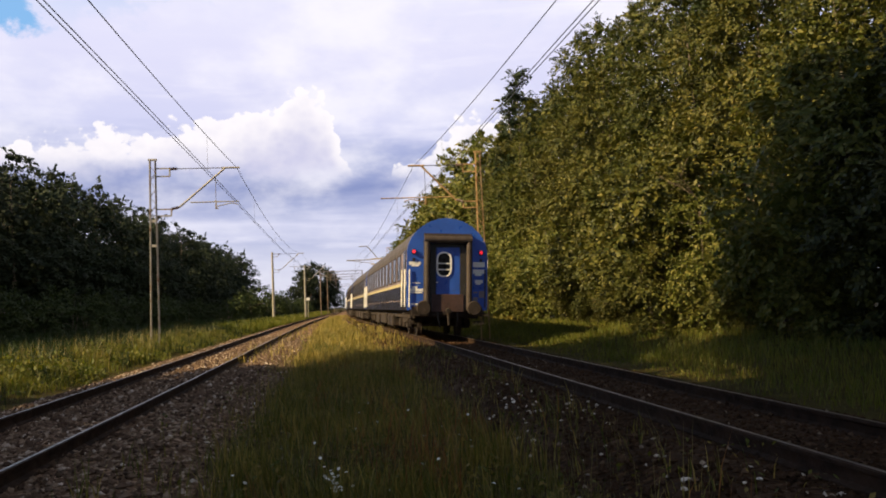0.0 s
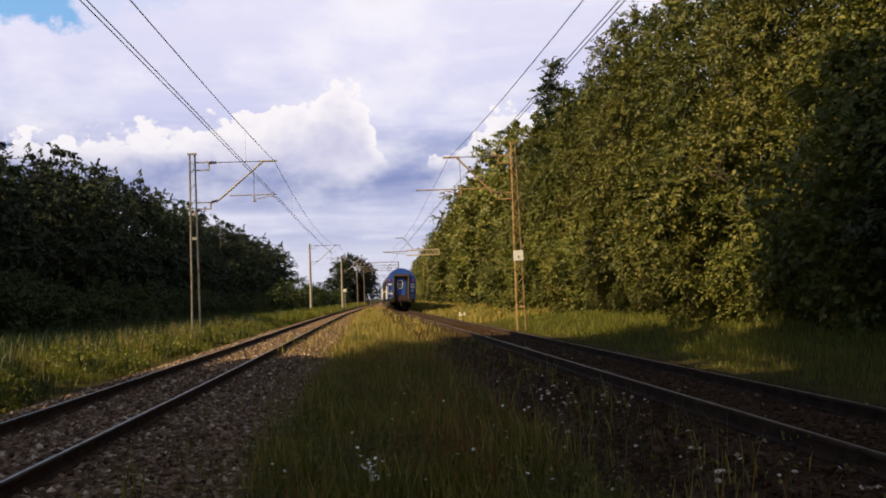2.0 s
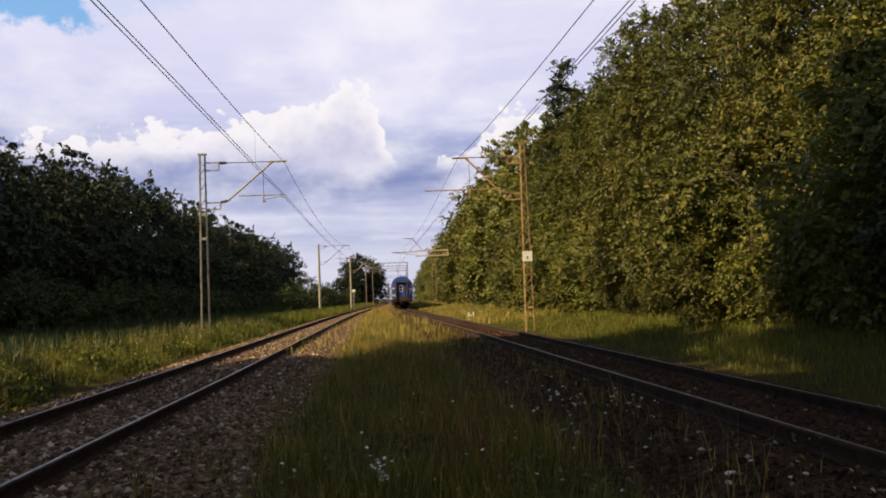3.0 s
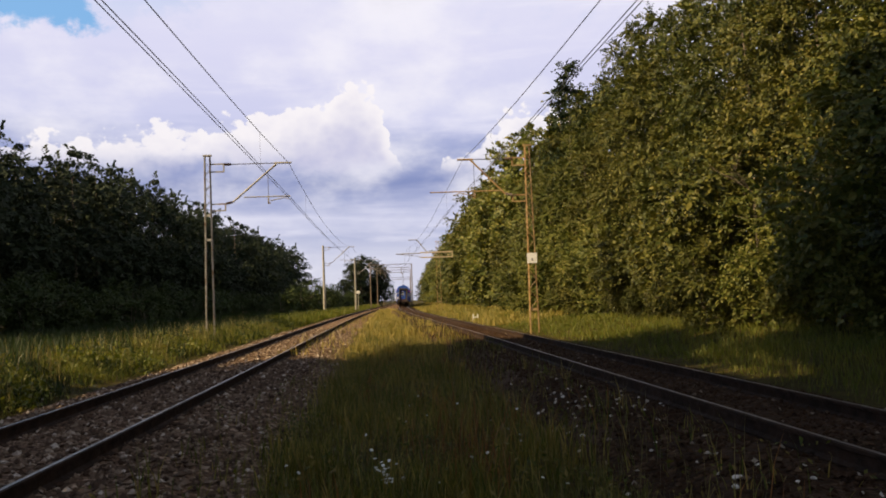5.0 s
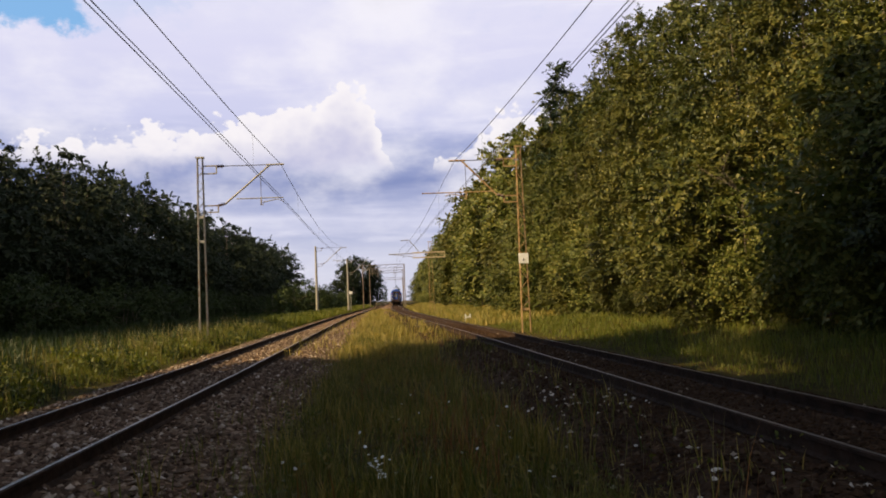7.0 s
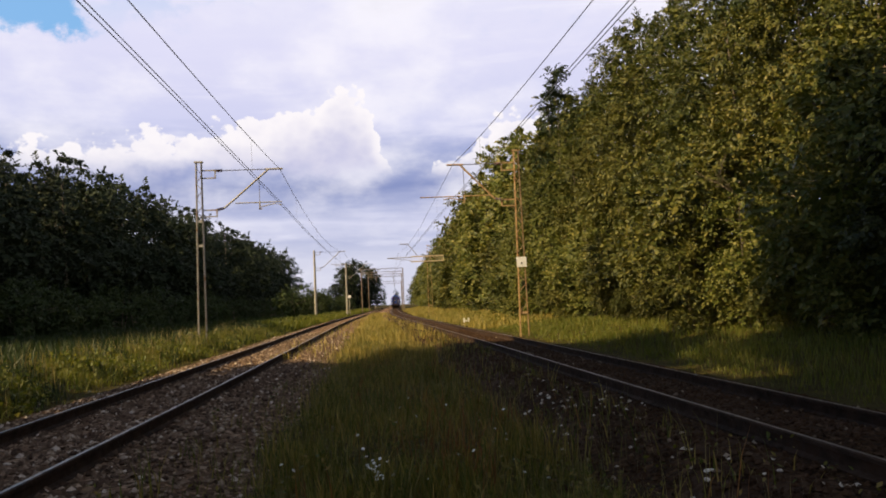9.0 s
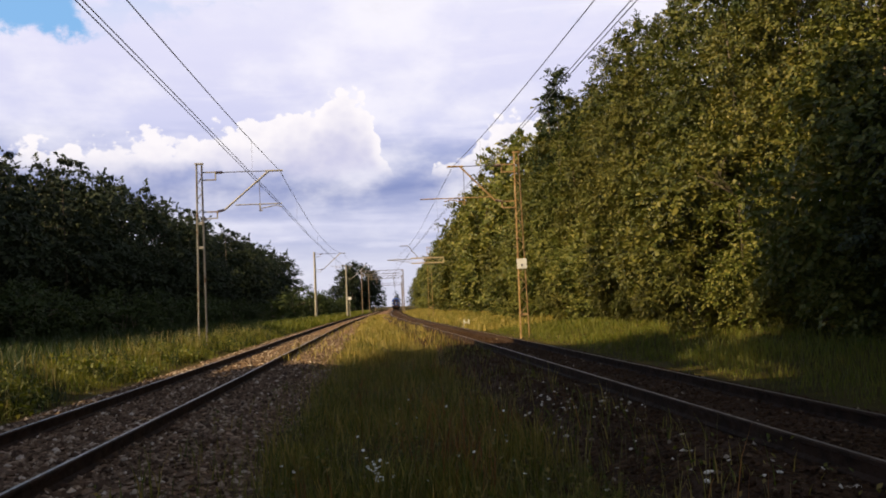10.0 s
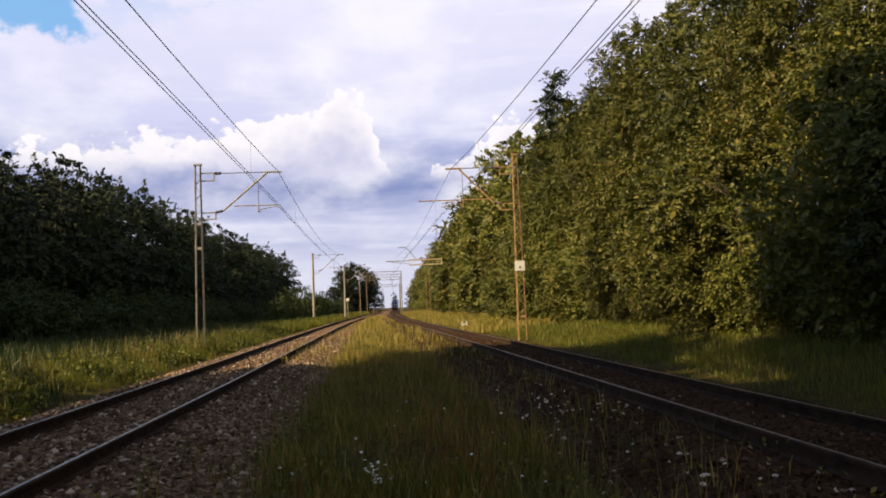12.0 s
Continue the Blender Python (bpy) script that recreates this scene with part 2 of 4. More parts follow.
M_SLEEPER = surface("sleeper", (0.13, 0.115, 0.10), (0.19, 0.17, 0.15), scale=7, rough=0.9, wear=(0.06, 0.042, 0.03), wear_scale=4)
M_STEEL = surface("weathered_steel", (0.28, 0.265, 0.24), (0.35, 0.335, 0.30), scale=4, rough=0.7, metal=0.15, wear=(0.19, 0.11, 0.06), wear_scale=3.5, wear_edge=(0.52, 0.66))
M_RUST = surface("rusty_steel", (0.34, 0.21, 0.09), (0.42, 0.29, 0.14), scale=4, rough=0.75, metal=0.1, wear=(0.17, 0.075, 0.03), wear_scale=5, wear_edge=(0.5, 0.66))
# paler copy of the rust: the crossbeam's sunlit look put into the colour
M_SUNLIT_RUST = surface("pale_rusty_steel", (0.46, 0.36, 0.22), (0.54, 0.44, 0.28), scale=4, rough=0.75, wear=(0.28, 0.15, 0.07), wear_scale=5, wear_edge=(0.55, 0.7))
M_OLD = surface("old_brown_steel", (0.15, 0.11, 0.08), (0.20, 0.155, 0.11), scale=4, rough=0.8, wear=(0.10, 0.055, 0.03), wear_scale=4)
M_WIRE = surface("wire", (0.10, 0.095, 0.10), (0.15, 0.14, 0.14), rough=0.5, metal=0.6, bump=0.0)
M_CONCRETE = surface("concrete", (0.26, 0.24, 0.20), (0.34, 0.32, 0.27), scale=3, rough=0.9, wear=(0.22, 0.20, 0.17), wear_scale=2)
M_PORCELAIN = surface("porcelain", (0.16, 0.10, 0.075), (0.12, 0.075, 0.06), rough=0.25, bump=0.0)
M_WHITE = surface("white_enamel", (0.78, 0.77, 0.73), (0.70, 0.69, 0.65), rough=0.5, wear=(0.45, 0.40, 0.34), wear_scale=8, wear_edge=(0.62, 0.75))
M_BLUE = surface("blue_paint", (0.022, 0.085, 0.42), (0.018, 0.070, 0.36), scale=2, rough=0.38, bump=0.05, wear=(0.03, 0.06, 0.20), wear_scale=2.5, wear_edge=(0.56, 0.8))
M_NAVY = surface("navy_paint", (0.012, 0.013, 0.032), (0.010, 0.011, 0.026), scale=2, rough=0.34, bump=0.05, wear=(0.05, 0.045, 0.06), wear_scale=2)
M_BAND = surface("window_band_paint", (0.17, 0.135, 0.15), (0.21, 0.17, 0.185), scale=2, rough=0.36, bump=0.05, wear=(0.14, 0.11, 0.12), wear_scale=2.5)
M_YELLOW = surface("yellow_paint", (0.46, 0.40, 0.22), (0.40, 0.35, 0.19), scale=2, rough=0.4, bump=0.05)
M_ROOF = surface("roof_paint", (0.044, 0.037, 0.034), (0.064, 0.053, 0.048), scale=1.5, rough=0.7, wear=(0.08, 0.065, 0.055), wear_scale=2)
M_DIRT = surface("brake_dust", (0.014, 0.009, 0.007), (0.024, 0.015, 0.011), scale=4, rough=0.92, wear=(0.05, 0.028, 0.018), wear_scale=4)
M_RUBBER = surface("grey_rubber", (0.052, 0.036, 0.029), (0.034, 0.025, 0.021), scale=5, rough=0.7, bump=0.2)
M_BLACK = surface("black_rubber", (0.012, 0.011, 0.011), (0.02, 0.018, 0.017), rough=0.7)
M_PLATE = surface("brown_plate", (0.036, 0.018, 0.016), (0.052, 0.025, 0.021), scale=4, rough=0.75, wear=(0.03, 0.018, 0.015), wear_scale=3)
M_GLASS = surface("dark_window", (0.012, 0.013, 0.015), (0.018, 0.019, 0.022), rough=0.12, bump=0.0)


def make_lamp_material():
    def build(n):
        return n.add("ShaderNodeBsdfPrincipled", Base_Color=(0.6, 0.02, 0.03, 1), Roughness=0.3, Emission_Color=(1.0, 0.03, 0.06, 1), Emission_Strength=0.45).outputs[0]
    return material("red_lamp", build)


M_LAMP = make_lamp_material()


# ---- building helpers ----
def mesh_of(name, verts, faces, mat, smooth=False):
    me = bpy.data.meshes.new(name)
    me.from_pydata([tuple(v) for v in verts] if not isinstance(verts, list) else verts, [], faces)
    if mat:
        me.materials.append(mat)
    if smooth:
        me.shade_smooth()
    me.update()
    return me


def part(name, bm, mat, parent=None, label=""):
    """One bmesh as one mesh object under a thing or a part."""
    me = bpy.data.meshes.new(name)
    bm.to_mesh(me)
    bm.free()
    me.materials.append(mat)
    ob = new(name, me)
    ob.parent = parent
    return tagged(ob, label)


def put(bm, size, at=(0, 0, 0), turn=None, bevel=0.0):
    """A box of that size, with eased edges, into bm."""
    m = Matrix.Translation(at) @ (turn or Matrix()) @ Matrix.Diagonal((*size, 1))
    made = bmesh.ops.create_cube(bm, size=1.0, matrix=m)
    if bevel:
        edges = list({e for v in made["verts"] for e in v.link_edges})
        bmesh.ops.bevel(bm, geom=edges, offset=bevel, segments=1, affect="EDGES")
    return bm


def box(size, at=(0, 0, 0), turn=None, bevel=0.0):
    return put(bmesh.new(), size, at, turn, bevel)


def rod(bm, a, b, r, r2=None, sides=8):
    """A round bar from a to b."""
    a, b = Vector(a), Vector(b)
    m = Matrix.Translation((a + b) / 2) @ (b - a).to_track_quat("Z", "Y").to_matrix().to_4x4()
    bmesh.ops.create_cone(bm, cap_ends=True, segments=sides, radius1=r, radius2=r if r2 is None else r2, depth=(b - a).length, matrix=m)
    return bm


def bar(a, b, r, r2=None, sides=8):
    return rod(bmesh.new(), a, b, r, r2, sides)


def beam(bm, a, b, w, h):
    """A flat bar from a to b, w across and h deep."""
    a, b = Vector(a), Vector(b)
    q = (b - a).to_track_quat("Z", "Y").to_matrix().to_4x4()
    return put(bm, (w, h, (b - a).length), (a + b) / 2, q)


def empty(name, m=Matrix(), label="", category="", group="", kind=""):
    ob = new(name)
    ob.matrix_world = m
    return tagged(ob, label, category, group, kind)


# ---- the two lines of track ----
LEFT_LINE = [(-60, -3.35), (-20, -3.45), (8, -3.64), (18, -3.82), (35, -4.2), (55, -4.6), (80, -4.82), (106, -4.75), (172, -4.45), (300, -3.8), (700, 0.0)]
RIGHT_LINE = [(-60, 5.6), (-20, 4.85), (5, 4.02), (10, 3.86), (19, 3.46), (28, 3.24), (40, 2.58), (54, 2.12), (67, 1.55), (81, 1.04), (106, 0.34), (172, -0.1), (300, 0.45), (700, 4.2)]
SPREAD = np.linspace(-9, 9, 13)


def line_x(line, y):
    ys, xs = zip(*line)
    y = np.asarray(y, float)
    return np.interp(y[..., None] + SPREAD, ys, xs).mean(-1)


def left_x(y):
    return line_x(LEFT_LINE, y)


def right_x(y):
    return line_x(RIGHT_LINE, y)


CANT = 0.037                              # the curve's near rail stands that much high, its far rail as much low


def wobble(x, y, s):
    return (np.sin(x * s + 1.3) * np.cos(y * s * 0.83 + 0.4) + np.sin(x * s * 2.3 + y * s * 1.7) * 0.5 + np.cos(y * s * 3.1 - x * s * 1.2) * 0.3) / 1.8


def step(v, lo, hi):
    u = np.clip((v - lo) / (hi - lo), 0, 1)
    return u * u * (3 - 2 * u)


def ground_z(x, y):
    x, y = np.asarray(x, float), np.asarray(y, float)
    a, b = x - left_x(y), x - right_x(y)
    bed_l, bed_r = 1 - step(np.abs(a), 1.35, 2.3), 1 - step(np.abs(b), 1.35, 2.3)
    base = np.where(a < 0, 0.12 * step(-a, 2.4, 4.6) - 0.30 - 0.25 * step(-a, 4.4, 8.5), np.where(b > 0, -0.38 + 0.45 * step(b, 3.0, 8.0), -0.36))
    base = base + np.where((a > 0) & (b < 0), 0.22 * step(y, 16, 45), 0) + wobble(x, y, 0.9) * 0.03 + np.where(a < 0, 0.2 * step(-a, 2.2, 3.5), 0)
    bed = np.maximum(bed_l, bed_r)
    top = -0.165 + wobble(x, y, 3.1) * 0.012 - np.where(np.abs(b) < 2.4, b * CANT / 0.75 * 0.8, 0)
    return base * (1 - bed) + top * bed


def ballast_mask(x, y):
    x = x + 0.22 * wobble(x, y, 1.1) + 0.12 * wobble(x, y, 3.7)
    a, b = np.abs(x - left_x(y)), np.abs(x - right_x(y))
    m = np.maximum(1 - step(a, np.where(x > left_x(y), 1.9, 1.75), np.where(x > left_x(y), 2.7, 2.2)), 1 - step(b, np.where(x < right_x(y), 1.9, 1.5), np.where(x < right_x(y), 2.9, 2.0)))
    return m


def make_ground():
    fine = np.concatenate([np.arange(-13, 13.01, 0.3)])
    grow = 13 * 1.22 ** np.arange(1, 28)
    xs = np.concatenate([-grow[::-1], fine, grow])
    ys = np.concatenate([-(10 * 1.35 ** np.arange(1, 16))[::-1] - 2, np.arange(-12, 3, 1.0), np.arange(3, 42, 0.35), 42 * 1.045 ** np.arange(0, 98)])
    gx, gy = np.meshgrid(xs, ys)
    gz = ground_z(gx, gy)
    v = np.stack([gx, gy, gz], -1).reshape(-1, 3)
    w, h = len(xs), len(ys)
    i = (np.arange(h - 1)[:, None] * w + np.arange(w - 1)[None]).reshape(-1)
    f = np.stack([i, i + 1, i + w + 1, i + w], -1)
    me = mesh_of("ground", v.tolist(), f.tolist(), M_GROUND, True)
    at = me.attributes.new("ballast", "FLOAT", "POINT")
    at.data.foreach_set("value", ballast_mask(gx, gy).reshape(-1).astype(np.float32))
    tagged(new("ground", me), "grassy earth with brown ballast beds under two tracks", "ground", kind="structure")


make_ground()

RAIL_PROFILE = [(-0.062, -0.16), (0.062, -0.16), (0.062, -0.148), (0.010, -0.128), (0.010, -0.045), (0.036, -0.034), (0.036, -0.008), (0.018, 0.0),
                (-0.018, 0.0), (-0.036, -0.008), (-0.036, -0.034), (-0.010, -0.045), (-0.010, -0.128), (-0.062, -0.148)]


def make_rail(line, side, cant, parent, head, label):
    ys = np.concatenate([np.arange(-30, 60, 1.5), np.arange(60, 460, 6.0)])
    xs = line(ys)
    slope = np.gradient(xs, ys)
    verts, faces, k = [], [], len(RAIL_PROFILE)
    for x, y, s in zip(xs, ys, slope):
        away = Vector((1, -s, 0)).normalized()
        for u, w in RAIL_PROFILE:
            q = Vector((x, y, 0)) + away * (side * 0.7525 + u)
            verts.append((q.x, q.y, w - side * cant))
    for j in range(len(ys) - 1):
        for i in range(k):
            faces.append((j * k + i, j * k + (i + 1) % k, (j + 1) * k + (i + 1) % k, (j + 1) * k + i))
    me = mesh_of("rail", verts, faces, M_RAIL)
    me.materials.append(head)
    for j, p in enumerate(me.polygons):
        if j % k == 7:
            p.material_index = 1
    ob = new("rail", me)
    ob.parent = parent
    return tagged(ob, label)


def make_track(line, cant, head, label):
    track = empty("railway_track", label=label, category="railway track", kind="structure")
    for side in (-1, 1):
        make_rail(line, side, cant, track, head, "rusty steel rail with a worn bright top")
    bm = box((2.5, 0.25, 0.16), (0, 0, -0.272), bevel=0.02)
    me = bpy.data.meshes.new("sleeper")
    bm.to_mesh(me)
    bm.free()
    me.materials.append(M_SLEEPER)
    for j in range(150):
        y = -4.0 + 0.62 * j
        s = float((line(y + 0.5) - line(y - 0.5)))
        ob = new("sleeper", me)
        ob.parent = track
        ob.matrix_world = pose(float(line(y)), y, 0, 0, math.degrees(math.atan(cant / 0.75)), -math.degrees(math.atan(s)))
    return track


make_track(left_x, 0.0, M_RAILHEAD, "straight railway track with rusty rails on brown ballast")
make_track(right_x, CANT, M_RAILHEAD_DULL, "curving railway track with rusty rails in dark ballast")


# ---- overhead line ----
def lattice_mast(height, foot, head, mat, rusty, label):
    """Two channel legs that lean together, laced at the top and battened below. Built at the origin, arms towards +x."""
    mast = empty("catenary_mast", label=label, category="mast", group="masts along the line")
    for s in (-1, 1):
        bm = bmesh.new()
        a, b = Vector((s * foot / 2, 0, -0.5)), Vector((s * head / 2, 0, height))
        beam(bm, a, b, 0.10, 0.02)
        for d in (-0.055, 0.055):
            beam(bm, a + Vector((-s * 0.03, d, 0)), b + Vector((-s * 0.03, d, 0)), 0.06, 0.012)
        part("leg", bm, mat, mast)
    wide = lambda z: foot + (head - foot) * z / height
    rungs = [3.85, 4.85] if not rusty else [0.9]
    for z in rungs:
        part("batten", box((wide(z), 0.13, 0.10), (0, 0, z)), mat, mast)
    z, s, n = rungs[-1], 1, 0
    while z < height - 0.3:
        z2 = z + (0.32 if not rusty else 0.42)
        bm = bmesh.new()
        for d in (-0.066, 0.066):
            beam(bm, (s * wide(z) / 2, d, z), (-s * wide(z2) / 2, d, z2), 0.05, 0.008)
        part("lacing_bar", bm, mat, mast)
        z, s = z2, -s
    part("cap", box((head + 0.1, 0.16, 0.06), (0, 0, height)), mat, mast)
    part("footing", box((foot + 0.3, 0.5, 0.9), (0, 0, -0.78), bevel=0.03), M_CONCRETE, mast, "weathered concrete footing")
    return mast


def insulator(mast, a, b):
    a, b = Vector(a), Vector(b)
    bm = bar(a, b, 0.028)
    for j in range(5):
        p = a.lerp(b, 0.15 + 0.7 * j / 4)
        d = (b - a).normalized() * 0.018
        rod(bm, p - d, p + d, 0.075, 0.04, 10)
    part("insulator", bm, M_PORCELAIN, mast, "brown ribbed porcelain insulator")


def cantilever(mast, mat, reach, tie_z, low_z, reg_z, up_at, reg_from, reg_to, wire):
    """The bracket that carries the wires, reaching to +x; built on the mast."""
    part("upper_bracket", put(box((0.55, 0.05, 0.05), (0.40, 0, tie_z + 0.02)), (0.55, 0.05, 0.05), (0.40, 0, tie_z - 0.30)), mat, mast)
    part("upper_strap", box((0.05, 0.06, 0.36), (0.66, 0, tie_z - 0.14)), mat, mast)
    insulator(mast, (0.66, 0, tie_z), (0.98, 0, tie_z))
    part("tie_rod", bar((0.95, 0, tie_z), (up_at, 0, tie_z), 0.018), M_WIRE, mast)
    part("arm_tip", bar((up_at - 0.15, 0, tie_z), (reach, 0, tie_z), 0.04), mat, mast)
    part("lower_bracket", put(box((0.6, 0.05, 0.05), (0.42, 0, low_z + 0.03)), (0.6, 0.05, 0.05), (0.42, 0, low_z - 0.24)), mat, mast)
    part("lower_strap", box((0.05, 0.06, 0.30), (0.70, 0, low_z - 0.1)), mat, mast)
    insulator(mast, (0.70, 0, low_z + 0.03), (1.02, 0, low_z + 0.10))
    part("brace_tube", bar((1.0, 0, low_z + 0.09), (up_at, 0, tie_z), 0.04), mat, mast)
    part("registration_tube", bar((reg_from, 0, reg_z), (reg_to, 0, reg_z), 0.024), mat, mast)
    drop = wire - 0.85
    part("drop_bracket", put(box((0.05, 0.05, 0.34), (drop, 0, reg_z - 0.12)), (0.12, 0.05, 0.05), (drop + 0.03, 0, reg_z - 0.27)), mat, mast)
    f = min(max((drop - 1.0) / (up_at - 1.0), 0), 1)
    part("hanger", bar((drop, 0, reg_z), (drop, 0, low_z + 0.09 + (tie_z - low_z) * f), 0.012), M_WIRE, mast)
    part("steady_arm", rod(bar((drop + 0.05, 0, reg_z - 0.18), (wire - 0.2, 0, reg_z - 0.06), 0.02), (wire - 0.2, 0, reg_z - 0.06), (wire + 0.05, 0, reg_z - 0.14), 0.016), mat, mast)


def concrete_mast(height, label):
    mast = empty("catenary_mast", label=label, category="mast", group="masts along the line")
    bm = bmesh.new()
    bmesh.ops.create_cone(bm, cap_ends=True, segments=10, radius1=0.17, radius2=0.11, depth=height + 0.5, matrix=Matrix.Translation((0, 0, height / 2 - 0.25)))
    part("post", bm, M_CONCRETE, mast)
    return mast


CONTACT, MESSENGER = 5.62, 7.06

left_mast = lattice_mast(7.32, 0.36, 0.24, M_STEEL, False, "weathered grey lattice steel mast with a wire bracket, in grass")
cantilever(left_mast, M_STEEL, 3.42, 6.94, 5.28, 5.56, 2.85, 1.45, 3.35, 3.3)
left_mast.matrix_world = pose(-7.83, 33, 0.12)

far_mast = concrete_mast(7.3, "pale concrete mast with a wire bracket beside the track")
cantilever(far_mast, M_STEEL, 3.6, 7.05, 5.2, 5.56, 3.0, 1.9, 3.5, 3.3)
far_mast.matrix_world = pose(-9.05, 93, 0.6)
for x, y in ((-7.15, 122),):
    copy_thing(far_mast, pose(x, y, 0.55))

right_mast = lattice_mast(7.86, 0.40, 0.22, M_RUST, True, "slender rust-brown lattice steel mast with a white plate")
cantilever(right_mast, M_RUST, 3.0, 7.32, 5.72, 5.96, 2.45, 1.1, 4.2, 3.15)
right_mast.matrix_world = pose(5.47, 33.5, -0.26, 0, 0, 180)

plate = empty("sign_board", right_mast.matrix_world @ pose(0.0, 0.085, 3.05), "square white enamel board on a mast", "sign")
part("board", box((0.42, 0.02, 0.43), bevel=0.004), M_WHITE, plate)
part("mark", box((0.05, 0.006, 0.10), (0.0, 0.012, -0.06)), M_BLACK, plate, "small dark bar")


def make_portal_mast():
    """A lattice mast with a long crossbeam, boxed with lacing on one side."""
    mast = lattice_mast(7.8, 0.55, 0.35, M_RUST, True, "rust-brown lattice mast with a long laced crossbeam")
    for z in (6.0, 6.58):
        for d in (-0.2, 0.2):
            part("beam_chord", box((3.7, 0.10, 0.11), (0.2, d, z)), M_SUNLIT_RUST, mast)
    for j in range(9):
        x = -1.6 + 0.42 * j
        for d in (-0.2, 0.2):
            part("beam_lacing", beam(bmesh.new(), (x, d, 6.0), (x + 0.21, d, 6.58), 0.07, 0.012), M_SUNLIT_RUST, mast)
            part("beam_lacing", beam(bmesh.new(), (x + 0.21, d, 6.58), (x + 0.42, d, 6.0), 0.07, 0.012), M_SUNLIT_RUST, mast)
    part("beam_end", box((0.08, 0.45, 0.75), (-1.68, 0, 6.29)), M_YELLOW, mast, "pale painted end plate")
    part("long_arm", rod(bar((2.0, 0, 6.5), (4.75, 0, 6.5), 0.05), (2.0, 0, 6.15), (4.75, 0, 6.5), 0.03), M_STEEL, mast)
    part("top_arm", rod(bar((3.3, 0, 8.05), (2.35, 0, 8.05), 0.045), (2.35, 0, 8.05), (1.2, 0, 6.6), 0.045), M_STEEL, mast)
    return mast


portal = make_portal_mast()
portal.matrix_world = pose(4.15, 91, 0.0, 0, 0, 180)


def make_gantry(y, half, height):
    g = empty("wire_gantry", pose(float(left_x(y) + right_x(y)) / 2, y, -0.2), "grey steel gantry over both tracks, far down the line", "gantry", "gantries over the line")
    for s in (-1, 1):
        part("post", box((0.2, 0.2, height), (s * half, 0, height / 2), bevel=0.03), M_OLD, g)
    part("crossbeam", put(box((2 * half, 0.1, 0.1), (0, 0, height)), (2 * half, 0.1, 0.1), (0, 0, height - 0.7)), M_OLD, g)
    for j in range(8):
        x = -half + (j + 0.5) * half / 4
        part("lacing_bar", beam(bmesh.new(), (x - half / 8, 0, height - 0.7), (x + half / 8, 0, height), 0.05, 0.05), M_OLD, g)
    for s in (-1, 1):
        part("drop_post", box((0.1, 0.1, 1.4), (s * 2.2, 0, height - 1.3)), M_OLD, g)


make_gantry(165, 4.3, 8.9)
make_gantry(205, 4.3, 9.3)
make_gantry(262, 4.4, 9.0)


def wire_mesh(points, r):
    bm = bmesh.new()
    rings = []
    for j, p in enumerate(points):
        d = (Vector(points[min(j + 1, len(points) - 1)]) - Vector(points[max(j - 1, 0)])).normalized()
        side = d.cross(Vector((0, 0, 1))).normalized()
        up = side.cross(d)
        rings.append([bm.verts.new(Vector(p) + (side * math.cos(a) + up * math.sin(a)) * r) for a in (0.3, 1.87, 3.44, 5.01)])
    for a, b in zip(rings, rings[1:]):
        for i in range(4):
            bm.faces.new((a[i], a[(i + 1) % 4], b[(i + 1) % 4], b[i]))
    return bm


def make_overhead(line, masts, shift, drop_sag, label, rise=((0, 0), (1, 0))):
    """Messenger wire, twin contact wires and droppers, hung from mast to mast."""
    oh = empty("overhead_wires", label=label, category="wires", group="overhead lines")
    messenger, contact = [], []
    for a, b in zip(masts, masts[1:]):
        for u in np.linspace(0, 1, 25)[:-1]:
            y = a + (b - a) * u
            x = float(line(y)) + float(np.interp(y, *zip(*shift)))
            k = ((b - a) / 60) ** 2
            up = float(np.interp(y, *zip(*rise)))
            messenger.append((x, y, MESSENGER + up - 4 * u * (1 - u) * drop_sag * k))
            contact.append((x, y, CONTACT + up - 4 * u * (1 - u) * 0.05))
    part("messenger_wire", wire_mesh(messenger, 0.0115), M_WIRE, oh)
    for d in (-0.045, 0.045):
        part("contact_wire", wire_mesh([(x + d, y, z) for x, y, z in contact], 0.010), M_WIRE, oh)
    for j, ((x, y, z), (x2, y2, z2)) in enumerate(zip(messenger, contact)):
        if j % 6 == 3 and -5 < y < 100:
            part("dropper", bar((x2, y2, z2), (x, y, z), 0.0035, sides=4), M_WIRE, oh)


make_overhead(left_x, [-27, 33, 93, 165, 205, 262, 320, 400], [(-60, -0.3), (10, -0.42), (33, -0.38), (93, -0.9), (150, 0.2), (400, 0)], 0.75, "dark overhead wires above the straight track", ((33, 0), (93, 0.55), (400, 0.6)))
make_overhead(right_x, [-26, 33.5, 91, 165, 205, 262, 320, 400], [(-60, 0.2), (11, -0.08), (33, -0.22), (91, -0.1), (150, 0.2), (400, 0)], 0.85, "dark overhead wires above the curving track")

# a small white marker in the verge
marker = empty("track_marker", pose(4.75, 53, float(ground_z(4.75, 53))), "small white twin-post marker in the verge grass", "marker")
for x in (-0.15, 0.15):
    part("post", box((0.08, 0.07, 0.75), (x, 0, 0.12), bevel=0.01), M_WHITE, marker)
part("crossbar", box((0.22, 0.05, 0.08), (0, 0, 0.3)), M_WHITE, marker)
signal_plate = empty("signal_plate", pose(-6.75, 121.7, 0.5), "small white plate on a short post by the track", "sign")
part("post", bar((0, 0, -0.5), (0, 0, 2.2), 0.05), M_STEEL, signal_plate)
